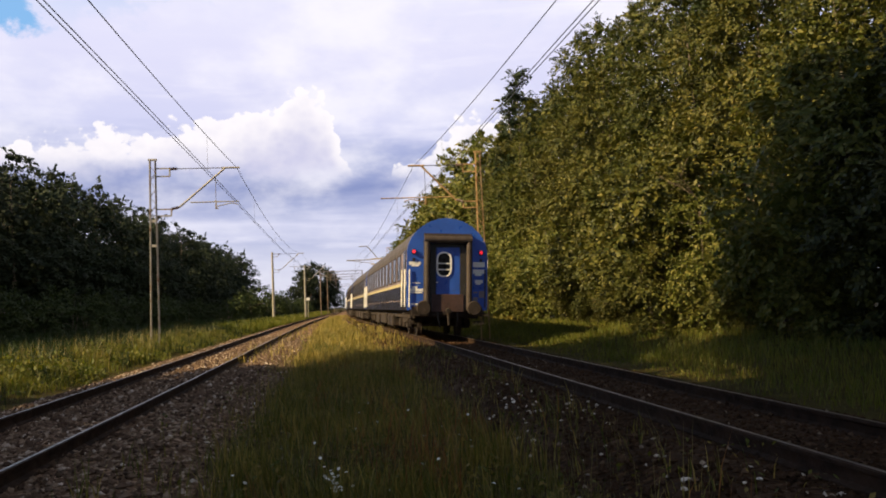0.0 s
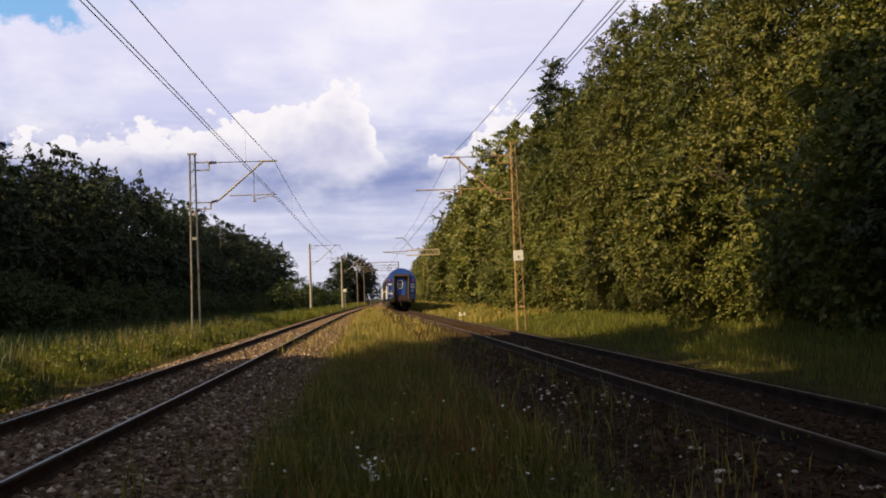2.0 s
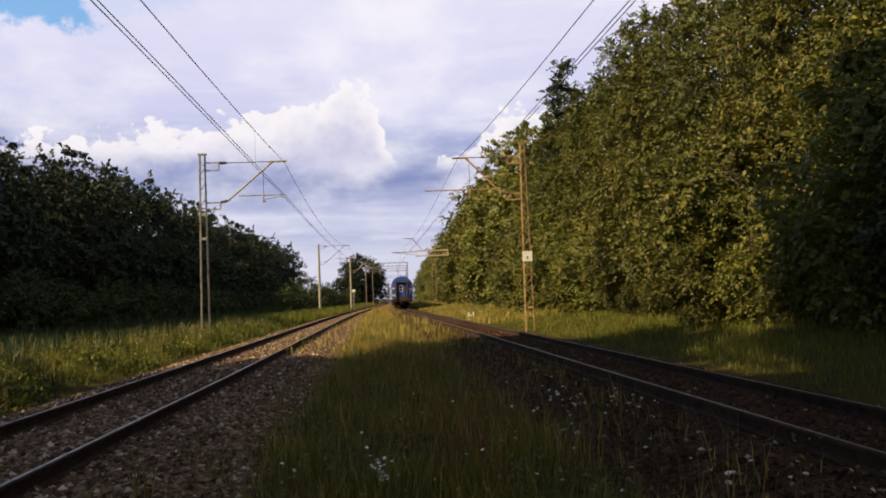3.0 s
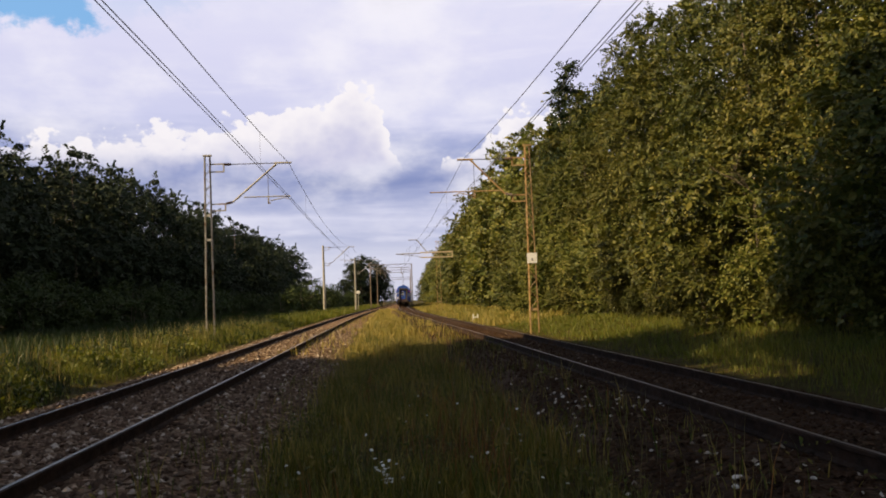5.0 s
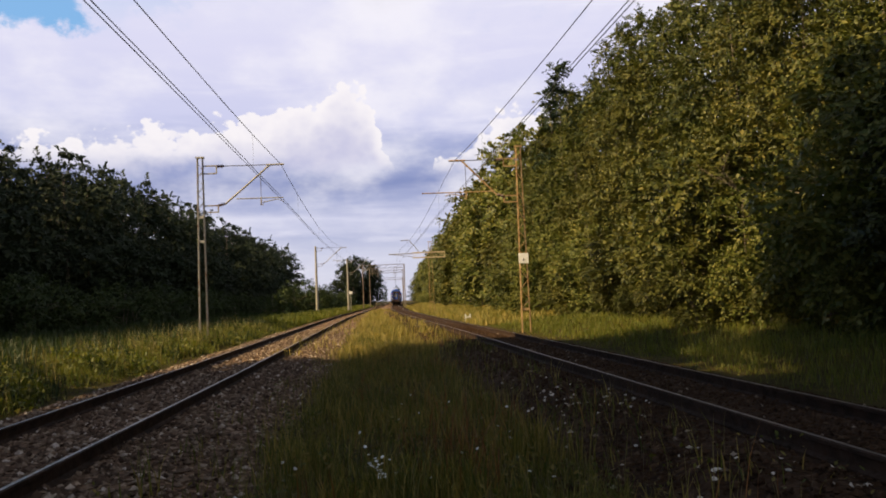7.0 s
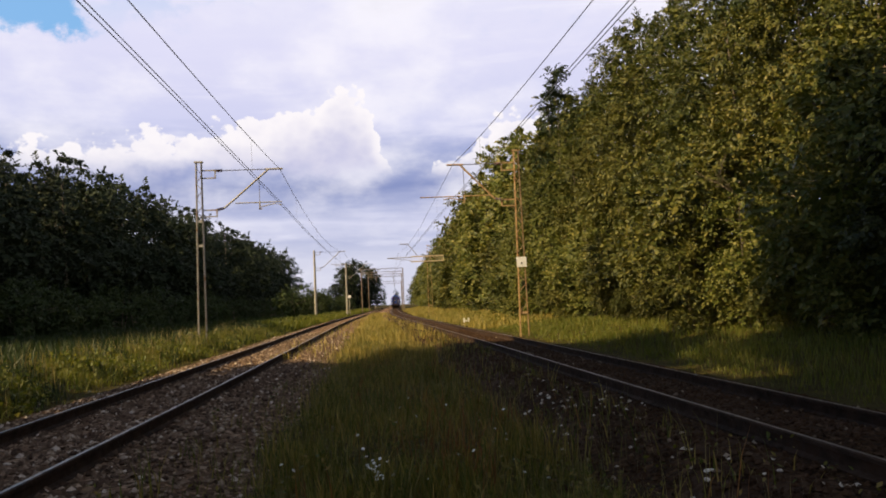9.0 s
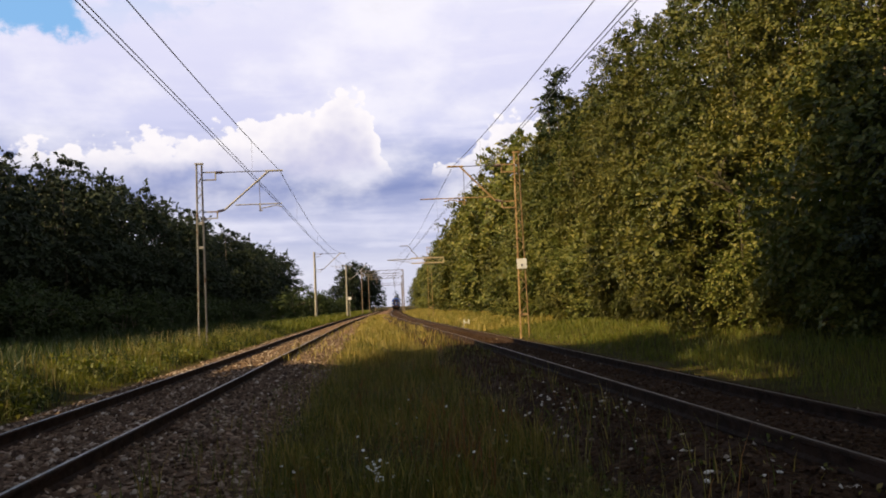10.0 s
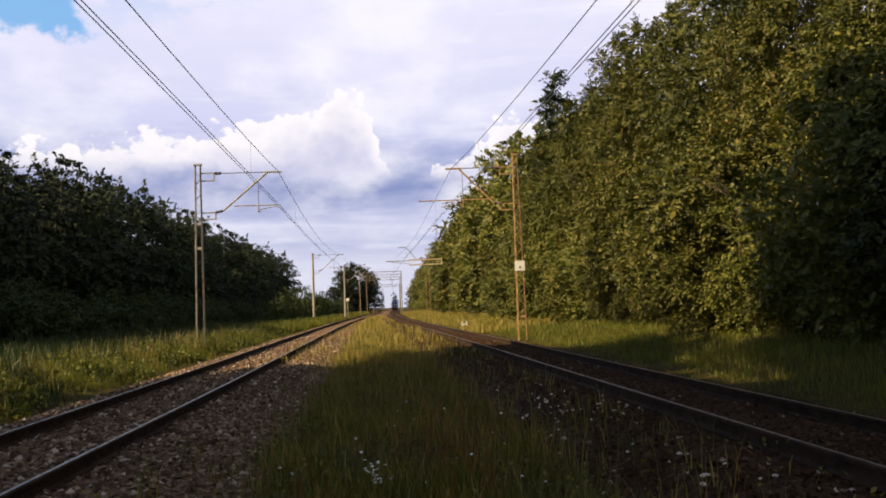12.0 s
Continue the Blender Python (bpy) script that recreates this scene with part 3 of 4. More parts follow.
part("board", box((0.5, 0.03, 0.4), (0, -0.05, 2.2)), M_WHITE, signal_plate)


# ---- the train ----
COACH, HALF_W = 24.5, 1.412
SIDE = [(0.96, 1.40), (1.9, 1.412), (2.9, 1.405), (3.12, 1.36), (3.34, 1.25), (3.55, 1.08), (3.74, 0.85), (3.88, 0.58), (3.97, 0.29), (4.0, 0.0)]


def outline(grow=0.0, low=0.96):
    """The coach's cross-section, counter-clockwise from the lower right."""
    right = [(w + (grow if w else 0), max(z, low) + (grow if z > 3 else 0)) for z, w in SIDE]
    return right + [(-w, z) for w, z in right[-2::-1]]


def loft(y0, y1, ring, cap=True):
    bm = bmesh.new()
    a = [bm.verts.new((x, y0, z)) for x, z in ring]
    b = [bm.verts.new((x, y1, z)) for x, z in ring]
    for i in range(len(ring)):
        j = (i + 1) % len(ring)
        bm.faces.new((a[i], a[j], b[j], b[i]))
    if cap:
        bm.faces.new(a[::-1]), bm.faces.new(b)
    bmesh.ops.recalc_face_normals(bm, faces=bm.faces)
    return bm


def rounded(w, h, r, y0, y1, at, hole=0.0):
    """A rounded plate facing -y, or with hole a ring of that width."""
    def ring(g):
        pts = []
        for cx, cz, s in ((1, 1, 0), (-1, 1, 90), (-1, -1, 180), (1, -1, 270)):
            for k in range(5):
                a = radians(s + k * 22.5)
                pts.append((at[0] + cx * (w / 2 - r) + math.cos(a) * (r - g), at[1] + cz * (h / 2 - r) + math.sin(a) * (r - g)))
        return pts
    bm = bmesh.new()
    outer = [[bm.verts.new((x, y, z)) for x, z in ring(0)] for y in (y0, y1)]
    k = len(outer[0])
    for i in range(k):
        bm.faces.new((outer[0][i], outer[0][(i + 1) % k], outer[1][(i + 1) % k], outer[1][i]))
    if hole:
        inner = [[bm.verts.new((x, y, z)) for x, z in ring(hole)] for y in (y0, y1)]
        for i in range(k):
            j = (i + 1) % k
            bm.faces.new((inner[0][i], inner[1][i], inner[1][j], inner[0][j]))
            for o, q in ((outer[0], inner[0]), (outer[1], inner[1])):
                bm.faces.new((o[i], o[j], q[j], q[i]))
    else:
        bm.faces.new(outer[0]), bm.faces.new(outer[1])
    bmesh.ops.recalc_face_normals(bm, faces=bm.faces)
    return bm


def make_coach(last):
    """A sleeping coach, its middle at the origin at rail height, its rear towards -y."""
    label = "blue sleeping coach with a yellow stripe, red tail lamps lit" if last else "blue sleeping coach with a yellow stripe, coupled in the train"
    coach = empty("railway_coach", label=label, category="railway coach", group="coaches of the train")
    h = COACH / 2 - 0.25
    low = [(1.40, 0.96), (1.412, 1.78), (-1.412, 1.78), (-1.40, 0.96)]
    part("lower_side", loft(-h + 0.06, h - 0.06, low), M_NAVY, coach, "navy painted lower side")
    band = [(1.412, 1.89), (1.405, 2.9), (-1.405, 2.9), (-1.412, 1.89)]
    part("window_band", loft(-h + 0.06, h - 0.06, band), M_BAND, coach, "dull mauve-grey painted window band")
    stripe = [(1.416, 1.78), (1.416, 1.89), (-1.416, 1.89), (-1.416, 1.78)]
    part("stripe", loft(-h + 0.06, h - 0.06, stripe), M_YELLOW, coach, "yellow painted stripe")
    part("thin_stripe", put(box((0.006, 2 * h - 0.2, 0.035), (1.41, 0, 1.28)), (0.006, 2 * h - 0.2, 0.035), (-1.41, 0, 1.28)), M_BAND, coach)
    roof = [(w, z) for w, z in outline() if z >= 2.9]
    roof = [(1.405, 2.9)] + [p for p in roof if p[1] > 2.91] + [(-1.405, 2.9)]
    roof_part = part("roof", loft(-h + 0.06, h - 0.06, roof), M_ROOF, coach, "dull brown-grey ribbed roof")
    rib = bmesh.new()
    for j in range(24):
        y = -h + 0.5 + j * (2 * h - 1) / 23
        ring = [(w * 1.006, z + 0.012) for w, z in roof]
        a = [rib.verts.new((x, y - 0.03, z)) for x, z in ring]
        b = [rib.verts.new((x, y + 0.03, z)) for x, z in ring]
        for i in range(len(ring) - 1):
            rib.faces.new((a[i], a[i + 1], b[i + 1], b[i]))
    part("roof_rib", rib, M_ROOF, roof_part)
    for j in range(4):
        part("vent", box((0.5, 0.7, 0.16), (0, -8 + j * 5.3, 4.06), bevel=0.04), M_ROOF, roof_part)
    for s in (-1, 1):
        for j in range(11):
            y = -9.3 + j * 1.86
            w = part("window", box((0.03, 1.16, 0.84), (s * 1.412, y, 2.44), bevel=0.01), M_GLASS, coach, "dark window")
            f = bmesh.new()
            for dz in (-0.44, 0.44):
                put(f, (0.05, 1.28, 0.05), (s * 1.415, y, 2.44 + dz))
            for dy in (-0.6, 0.6):
                put(f, (0.05, 0.05, 0.84), (s * 1.415, y + dy, 2.44))
            part("window_frame", f, M_RUBBER, w)
        for e in (-1, 1):
            y = e * (h - 0.75)
            d = part("entrance_door", box((0.05, 0.8, 1.95), (s * 1.40, y, 2.0), bevel=0.015), M_NAVY, coach, "navy entrance door")
            part("door_window", box((0.03, 0.5, 0.7), (s * 1.42, y, 2.5), bevel=0.01), M_GLASS, d)
            for dy in (-0.52, 0.52):
                part("handrail", bar((s * 1.455, y + dy, 1.08), (s * 1.455, y + dy, 2.32), 0.028), M_WHITE, coach, "white handrail")
            part("step", put(box((0.3, 0.75, 0.04), (s * 1.25, y, 0.55)), (0.3, 0.75, 0.04), (s * 1.3, y, 0.85)), M_DIRT, coach)
    # underframe, boxes and bogies
    part("underframe", box((2.3, 2 * h - 0.3, 0.28), (0, 0, 0.82)), M_DIRT, coach, "brown dusty underframe")
    for y, l, dz in ((-3.6, 2.4, 0.0), (0.2, 3.0, 0.06), (4.1, 2.0, 0.0)):
        part("equipment_box", box((2.5, l, 0.5), (0, y, 0.50 + dz), bevel=0.05), M_DIRT, coach)
    for e in (-1, 1):
        y = e * 8.6
        bogie = part("bogie", put(put(box((0.16, 3.3, 0.26), (1.0, y, 0.62), bevel=0.04), (0.16, 3.3, 0.26), (-1.0, y, 0.62)), (2.0, 0.5, 0.3), (0, y, 0.62)), M_DIRT, coach, "dusty brown bogie")
        for dy in (-1.25, 1.25):
            bm = bar((-0.85, y + dy, 0.46), (0.85, y + dy, 0.46), 0.08)
            for s in (-1, 1):
                rod(bm, (s * 0.68, y + dy, 0.46), (s * 0.82, y + dy, 0.46), 0.46, 0.45, 24)
                rod(bm, (s * 0.66, y + dy, 0.46), (s * 0.69, y + dy, 0.46), 0.475, 0.46, 24)
            part("wheelset", bm, M_DIRT, bogie)
            for s in (-1, 1):
                part("axle_box", box((0.22, 0.34, 0.34), (s * 1.08, y + dy, 0.48), bevel=0.04), M_DIRT, bogie)
                part("spring", bar((s * 1.02, y + dy * 0.66, 0.30), (s * 1.02, y + dy * 0.66, 0.58), 0.09), M_DIRT, bogie)
    # both ends
    for e in (-1, 1):
        turn = Matrix.Rotation(0 if e < 0 else math.pi, 4, "Z")
        def end(name, bm, mat, parent=coach, label=""):
            bmesh.ops.transform(bm, matrix=turn, verts=bm.verts)
            return part(name, bm, mat, parent, label)
        wall = end("end_wall", loft(-h - 0.02, -h + 0.08, outline(0.012)), M_BLUE, coach, "bright blue painted end wall with a domed top")
        # bellows of the gangway: two upright rubber rolls and a header
        for s in (-1, 1):
            end("gangway_roll", bar((s * 0.74, -h - 0.22, 0.98), (s * 0.74, -h - 0.22, 3.22), 0.10, sides=14), M_RUBBER, wall, "grey-brown rubber gangway roll")
            end("gangway_back", box((0.12, 0.16, 2.3), (s * 0.78, -h - 0.09, 2.1)), M_BLACK, wall)
        end("gangway_header", put(bar((-0.83, -h - 0.22, 3.28), (0.83, -h - 0.22, 3.28), 0.12, sides=14), (1.66, 0.18, 0.12), (0, -h - 0.10, 3.42)), M_RUBBER, wall, "brown rubber gangway header")
        frame_bm = put(put(box((0.2, 0.12, 2.2), (0.54, -h - 0.07, 2.05)), (0.2, 0.12, 2.2), (-0.52, -h - 0.07, 2.05)), (1.26, 0.12, 0.12), (0, -h - 0.07, 3.1))
        end("gangway_frame", frame_bm, M_BLACK, wall)
        door = end("end_door", box((0.84, 0.05, 1.56), (0.02, -h - 0.05, 2.26), bevel=0.01), M_BLUE, wall, "blue end door")
        end("door_window", rounded(0.46, 0.76, 0.2, -h - 0.085, -h - 0.075, (-0.13, 2.47)), M_GLASS, door, "dark rounded window")
        end("window_rim", rounded(0.54, 0.84, 0.24, -h - 0.11, -h - 0.07, (-0.13, 2.47), 0.055), M_WHITE, door, "white rounded window rim")
        end("window_bar", put(box((0.46, 0.02, 0.035), (-0.13, -h - 0.10, 2.50)), (0.46, 0.02, 0.035), (-0.13, -h - 0.10, 2.30)), M_WHITE, door)
        end("door_handle", box((0.1, 0.05, 0.035), (-0.40, -h - 0.10, 1.88)), M_WHITE, door)
        end("fall_plate", box((1.12, 0.07, 0.58), (0.0, -h - 0.13, 1.2), bevel=0.01), M_PLATE, wall, "rusty brown fall plate")
        end("headstock", box((2.5, 0.16, 0.34), (0, -h + 0.03, 0.92), bevel=0.02), M_DIRT, wall)
        for s in (-1, 1):
            b = end("buffer", bar((s * 0.875, -h + 0.05, 1.03), (s * 0.875, -h - 0.42, 1.03), 0.1, sides=14), M_DIRT, wall)
            end("buffer_head", bar((s * 0.875, -h - 0.42, 1.03), (s * 0.875, -h - 0.50, 1.03), 0.25, 0.22, sides=20), M_DIRT, b)
            end("corner_step", put(box((0.4, 0.2, 0.03), (s * 1.12, -h - 0.02, 0.5)), (0.03, 0.03, 0.5), (s * 1.28, -h - 0.02, 0.74)), M_DIRT, wall)
            end("brake_hose", rod(bar((s * 0.35, -h - 0.05, 0.95), (s * 0.33, -h - 0.25, 0.6), 0.03), (s * 0.33, -h - 0.25, 0.6), (s * 0.27, -h - 0.2, 0.36), 0.03), M_BLACK, wall)
            end("corner_handrail", bar((s * 1.33, -h - 0.07, 1.06), (s * 1.33, -h - 0.07, 2.3), 0.026), M_WHITE if s < 0 else M_NAVY, wall)
            lamp = end("tail_lamp", bar((s * 1.19, -h - 0.01, 2.88), (s * 1.19, -h - 0.09, 2.88), 0.09, 0.08, sides=16), M_BLACK, wall)
            end("lamp_lens", bar((s * 1.19, -h - 0.085, 2.88), (s * 1.19, -h - 0.11, 2.88), 0.056, sides=16), M_LAMP if last and e < 0 else M_PLATE, lamp, "red tail lamp, lit" if last and e < 0 else "")
            end("lamp_bracket", box((0.09, 0.06, 0.1), (s * 1.19, -h - 0.04, 2.62)), M_BLACK, wall)
        end("coupling", put(rod(bar((0, -h + 0.1, 0.98), (0, -h - 0.4, 0.94), 0.09), (0, -h - 0.35, 0.95), (0.02, -h - 0.3, 0.45), 0.05), (0.34, 0.2, 0.34), (0, -h - 0.05, 0.98)), M_DIRT, wall)
        # painted markings as plain bars
        y = -h - 0.025
        for x, z, w, hh in ((-1.15, 2.50, 0.40, 0.10), (-1.13, 2.42, 0.26, 0.05), (-1.1, 1.85, 0.3, 0.03), (-1.15, 1.70, 0.2, 0.09), (-1.08, 1.62, 0.46, 0.09), (-1.08, 1.54, 0.4, 0.05), (-1.1, 1.16, 0.34, 0.05),
                            (1.12, 2.48, 0.42, 0.17), (1.12, 2.25, 0.42, 0.14), (1.10, 2.15, 0.24, 0.08), (1.12, 1.92, 0.28, 0.11), (1.10, 1.86, 0.16, 0.08)):
            end("marking_bar", box((w, 0.012, hh), (x, y, z)), M_WHITE, wall, "white painted bar")
        for x, z, w, hh in ((1.22, 1.5, 0.2, 0.22), (1.0, 1.56, 0.14, 0.06), (1.0, 1.3, 0.16, 0.2)):
            end("small_plate", box((w, 0.012, hh), (x, y, z)), M_BAND, wall)
    # the body stands tall over its buffers
    for ob in coach.children_recursive:
        for v in ob.data.vertices:
            v.co.z = max(v.co.z, 1.03) + min(v.co.z - 1.03, 0) + max(v.co.z - 1.03, 0) * 0.06
    return coach


train = [make_coach(True), make_coach(False)]
for _ in range(3):
    train.append(copy_thing(train[1], Matrix()))


# ---- plants ----
rng = np.random.default_rng(7)


def unit(v):
    return v / np.maximum(np.linalg.norm(v, axis=-1, keepdims=True), 1e-9)


def leaves(name, at, along, face, size, mat, slim=0.55):
    """Small folded leaves: four corners each, at those places, along those ways."""
    along, side = unit(along), unit(np.cross(along, face))
    up = np.cross(side, along)
    s = size[:, None]
    v = np.stack([at, at + along * s * 0.5 + side * s * slim * 0.5 + up * s * 0.06, at + along * s, at + along * s * 0.5 - side * s * slim * 0.5 + up * s * 0.06], 1).reshape(-1, 3)
    k = np.arange(len(at)) * 4
    f = np.stack([k, k + 1, k + 2, k + 3], 1)
    me = bpy.data.meshes.new(name)
    me.from_pydata(v.tolist(), [], f.tolist())
    me.materials.append(mat)
    return me


def make_crown(seed, height, low, width, sprays, per, size, mat, name="crown", pointed=False, droop=0.25, lumps=30, front=None, close=60):
    """Leafy twigs on the outside of a heap of rounded lumps, thickest where the crown faces the light (front, an angle)."""
    r = np.random.default_rng(seed)
    span = height - low
    if pointed:
        shape = lambda q: width * (1.02 - q) ** 0.9 + 0.05
    else:
        shape = lambda q: width * max(0.12, math.sin(math.pi * min(0.97, 0.18 + q * 0.80)) ** 0.6)
    z = (np.arange(lumps) + r.uniform(0, 1, lumps)) / lumps
    a = r.uniform(0, 2 * np.pi, lumps)
    if front is not None:
        a = np.where(r.uniform(0, 1, lumps) < 0.6, front + r.normal(0, 0.8, lumps), a)
    w = np.array([shape(q) for q in z])
    reach = w * r.uniform(0.35, 0.9, lumps)
    lump = np.stack([np.cos(a) * reach, np.sin(a) * reach, low + z * span], 1)
    bulk = np.clip(w * r.uniform(0.24, 0.46, lumps), 0.35, None)
    flat = np.array([1, 1, 0.72])
    # twigs, left out where they would lie deep inside another lump
    share = bulk ** 2 / (bulk ** 2).sum()
    pick = r.choice(lumps, sprays * 4, p=share)
    out = np.stack([np.cos(a[pick]), np.sin(a[pick]), np.full(len(pick), 0.55)], 1)
    if front is not None:
        out = out * 0.6 + np.array([math.cos(front), math.sin(front), 0.3]) * 0.6
    way = unit(r.normal(0, 1, (len(pick), 3)) + out * 0.75)
    base = lump[pick] + way * (bulk[pick] * r.uniform(0.72, 1.04, len(pick)))[:, None] * flat
    gap = np.linalg.norm((base[:, None] - lump[None]) / flat, axis=-1) / bulk[None]
    ok = np.flatnonzero(gap.min(1) > 0.66)[:sprays]
    way, base, n = way[ok], base[ok], len(ok)
    twig = unit(way * 0.8 + r.normal(0, 0.4, (n, 3)) + np.array([0, 0, -0.1]))
    face = unit(way * 0.75 + np.array([0, 0, 0.6]) + r.normal(0, 0.28, (n, 3)))
    across = unit(np.cross(twig, face))
    length = size * per * r.uniform(0.22, 0.42, n)
    t = np.linspace(0, 1, per)[None] + r.normal(0, 0.06, (n, per))
    side = np.where(np.arange(per) % 2, 1.0, -1.0)[None] * np.ones((n, 1))
    at = base[:, None] + twig[:, None] * (t * length[:, None])[..., None]
    at[..., 2] -= droop * (t * length[:, None]) ** 2
    along = twig[:, None] * 0.7 + across[:, None] * side[..., None] * r.uniform(0.5, 1.0, (n, per))[..., None] + r.normal(0, 0.18, (n, per, 3)) + np.array([0, 0, -0.12])
    face = face[:, None] + r.normal(0, 0.25, (n, per, 3))
    sz = size * r.uniform(0.65, 1.3, n * per)
    # the close inside of each lump: larger leaves, that let little light through
    inner = np.repeat(np.arange(lumps), close)
    turn = unit(r.normal(0, 1, (len(inner), 3)))
    core = lump[inner] + turn * (bulk[inner] * r.uniform(0.2, 0.74, len(inner)))[:, None] * flat
    at = np.concatenate([at.reshape(-1, 3), core])
    along = np.concatenate([along.reshape(-1, 3), np.cross(turn, r.normal(0, 1, core.shape))])
    face = np.concatenate([face.reshape(-1, 3), turn])
    sz = np.concatenate([sz, np.clip(bulk[inner] * 0.5, size, 1.8 * size)])
    me = leaves(name, at, along, face, sz, mat, 0.6)
    return me, lump


def make_tree(name, seed, height, low, width, sprays, per, size, leaf, bark, label, category="tree", group="", pointed=False, trunk=0.16, stems=1, lumps=30, front=None, close=60):
    """A tapered, slightly bent trunk with limbs that reach into the lumps of its crown."""
    r = np.random.default_rng(seed + 100)
    tree = empty(name, label=label, category=category, group=group)
    me, lump = make_crown(seed, height, low, width, sprays, per, size, leaf, pointed=pointed, lumps=lumps, front=front, close=close)
    tree["top"] = float(np.quantile([v.co.z for v in me.vertices], 0.995))
    c = new("crown", me)
    c.parent = tree
    for k in range(stems):
        bm = bmesh.new()
        off = Vector((r.uniform(-0.4, 0.4), r.uniform(-0.4, 0.4), 0)) if stems > 1 else Vector((0, 0, 0))
        pts = [Vector((0, 0, -0.4)) + off]
        for j in range(1, 7):
            q = j / 6
            pts.append(Vector((math.sin(seed + q * 3) * 0.18 * q, math.cos(seed * 2 + q * 2.5) * 0.18 * q, height * 0.9 * q)) + off * (1 + q * 2))
        for j in range(6):
            rod(bm, pts[j], pts[j + 1], trunk * (1 - j / 6.6), trunk * (1 - (j + 1) / 6.6), 8)
        for j in range(0, len(lump), 2):
            tip = Vector(lump[j])
            q = min(max((tip.z - 0.25 * tip.xy.length) / (height * 0.9), 0.1), 0.92)
            i = min(int(q * 6), 5)
            root = pts[i].lerp(pts[i + 1], q * 6 - i)
            rod(bm, root, root.lerp(tip, 0.95), trunk * 0.34 * (1.05 - q), 0.012, 5)
        part("trunk", bm, bark, tree)
    return tree


def edge_x(y):
    """Front of the wood beside the curving track."""
    return float(right_x(y)) + 6.4 + 0.8 * math.sin(y * 0.21) + 0.5 * math.sin(y * 0.67 + 1) + 0.7 * float(1 - step(y, 16, 30))


RW, LW = "trees of the lineside wood", "trees of the dark wood"
TO_LINE, TO_MEADOW = radians(-148), radians(-40)
mid_tree = [make_tree("broadleaf_tree", s, h, 1.0, w, 2100, 9, 0.14, leaf, M_BARK, "leafy broadleaf tree at the edge of the lineside wood", group=RW, trunk=0.15, lumps=28, front=TO_LINE, close=80)
            for s, h, w, leaf in ((1, 13.0, 3.5, M_LEAF), (2, 12.0, 3.3, M_LEAF_LIGHT), (3, 14.0, 3.7, M_LEAF_OLIVE))]
tall_tree = [make_tree("broadleaf_tree", s, h, 7.0, w, 1900, 9, 0.2, leaf, M_BARK, "tall dark-green tree rising behind the wood's edge", group=RW, trunk=0.22, lumps=40, front=TO_LINE)
             for s, h, w, leaf in ((4, 20.0, 4.6, M_LEAF), (9, 21.5, 4.3, M_LEAF_BLUE))]
spruce = make_tree("spruce_tree", 5, 19.0, 1.5, 2.6, 1500, 9, 0.24, M_NEEDLE, M_BARK, "dark pointed spruce rising over the wood", group=RW, pointed=True, trunk=0.16)
bush = [make_tree("hazel_bush", s, h, 0.2, w, 1150, 9, 0.125, leaf, M_BARK, "dense leafy hazel bush at the wood's edge", "bush", "bushes at the wood's edge", trunk=0.05, stems=3, lumps=18, front=TO_LINE, close=80)
        for s, h, w, leaf in ((6, 5.2, 2.5, M_LEAF_LIGHT), (7, 6.5, 2.7, M_LEAF), (8, 4.2, 2.3, M_LEAF_OLIVE), (25, 5.6, 2.6, M_LEAF_IN_SHADE))]
far_tree = [make_tree("broadleaf_tree", s, h, 0.6, w, 310, 8, 0.42, leaf, M_BARK, "leafy tree of the lineside wood, farther off", group=RW, trunk=0.2, lumps=22, front=TO_LINE, close=30)
            for s, h, w, leaf in ((10, 14.0, 3.8, M_LEAF_LIGHT), (11, 15.0, 3.8, M_LEAF_OLIVE), (23, 13.5, 3.6, M_LEAF))]
dark_tree = [make_tree("broadleaf_tree", s, h, 0.5, w, 340, 8, 0.38, M_LEAF_SHADE_SIDE, M_BARK, "leafy tree in the wood across the meadow, shade in its dark leaf colour", group=LW, trunk=0.2, lumps=22, front=TO_MEADOW, close=34)
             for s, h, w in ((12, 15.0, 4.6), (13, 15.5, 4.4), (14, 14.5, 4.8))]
dark_bush = [make_tree("meadow_bush", s, h, 0.1, w, 220, 8, 0.23, M_LEAF_SHRUB, M_BARK, "low dark-green bush at the foot of the wood", "bush", "bushes by the meadow", trunk=0.05, stems=2, lumps=14, front=TO_MEADOW, close=26)
             for s, h, w in ((15, 4.0, 2.9), (16, 3.2, 2.8))]
# same shade-toned leaf colour as the wood across the meadow
lone_tree = make_tree("broadleaf_tree", 27, 15.5, 0.8, 6.6, 900, 8, 0.48, M_LEAF_SHADE_SIDE, M_BARK, "round dark tree standing alone beside the far line", group="lone trees", trunk=0.3, lumps=44, close=70)
used = set()


def plant(kind, x, y, turn, top=None, sink=0.0):
    """One more of that kind, scaled so that its crown ends at the height top."""
    size = top / kind["top"] if top else 1.0
    m = pose(x, y, float(ground_z(x, y)) - sink, 0, 0, turn)
    if kind.name not in used:
        used.add(kind.name)
        kind.matrix_world = m @ Matrix.Scale(size, 4)
        return kind
    return copy_thing(kind, m @ Matrix.Scale(size / kind.scale[0], 4))


r = random.Random(3)
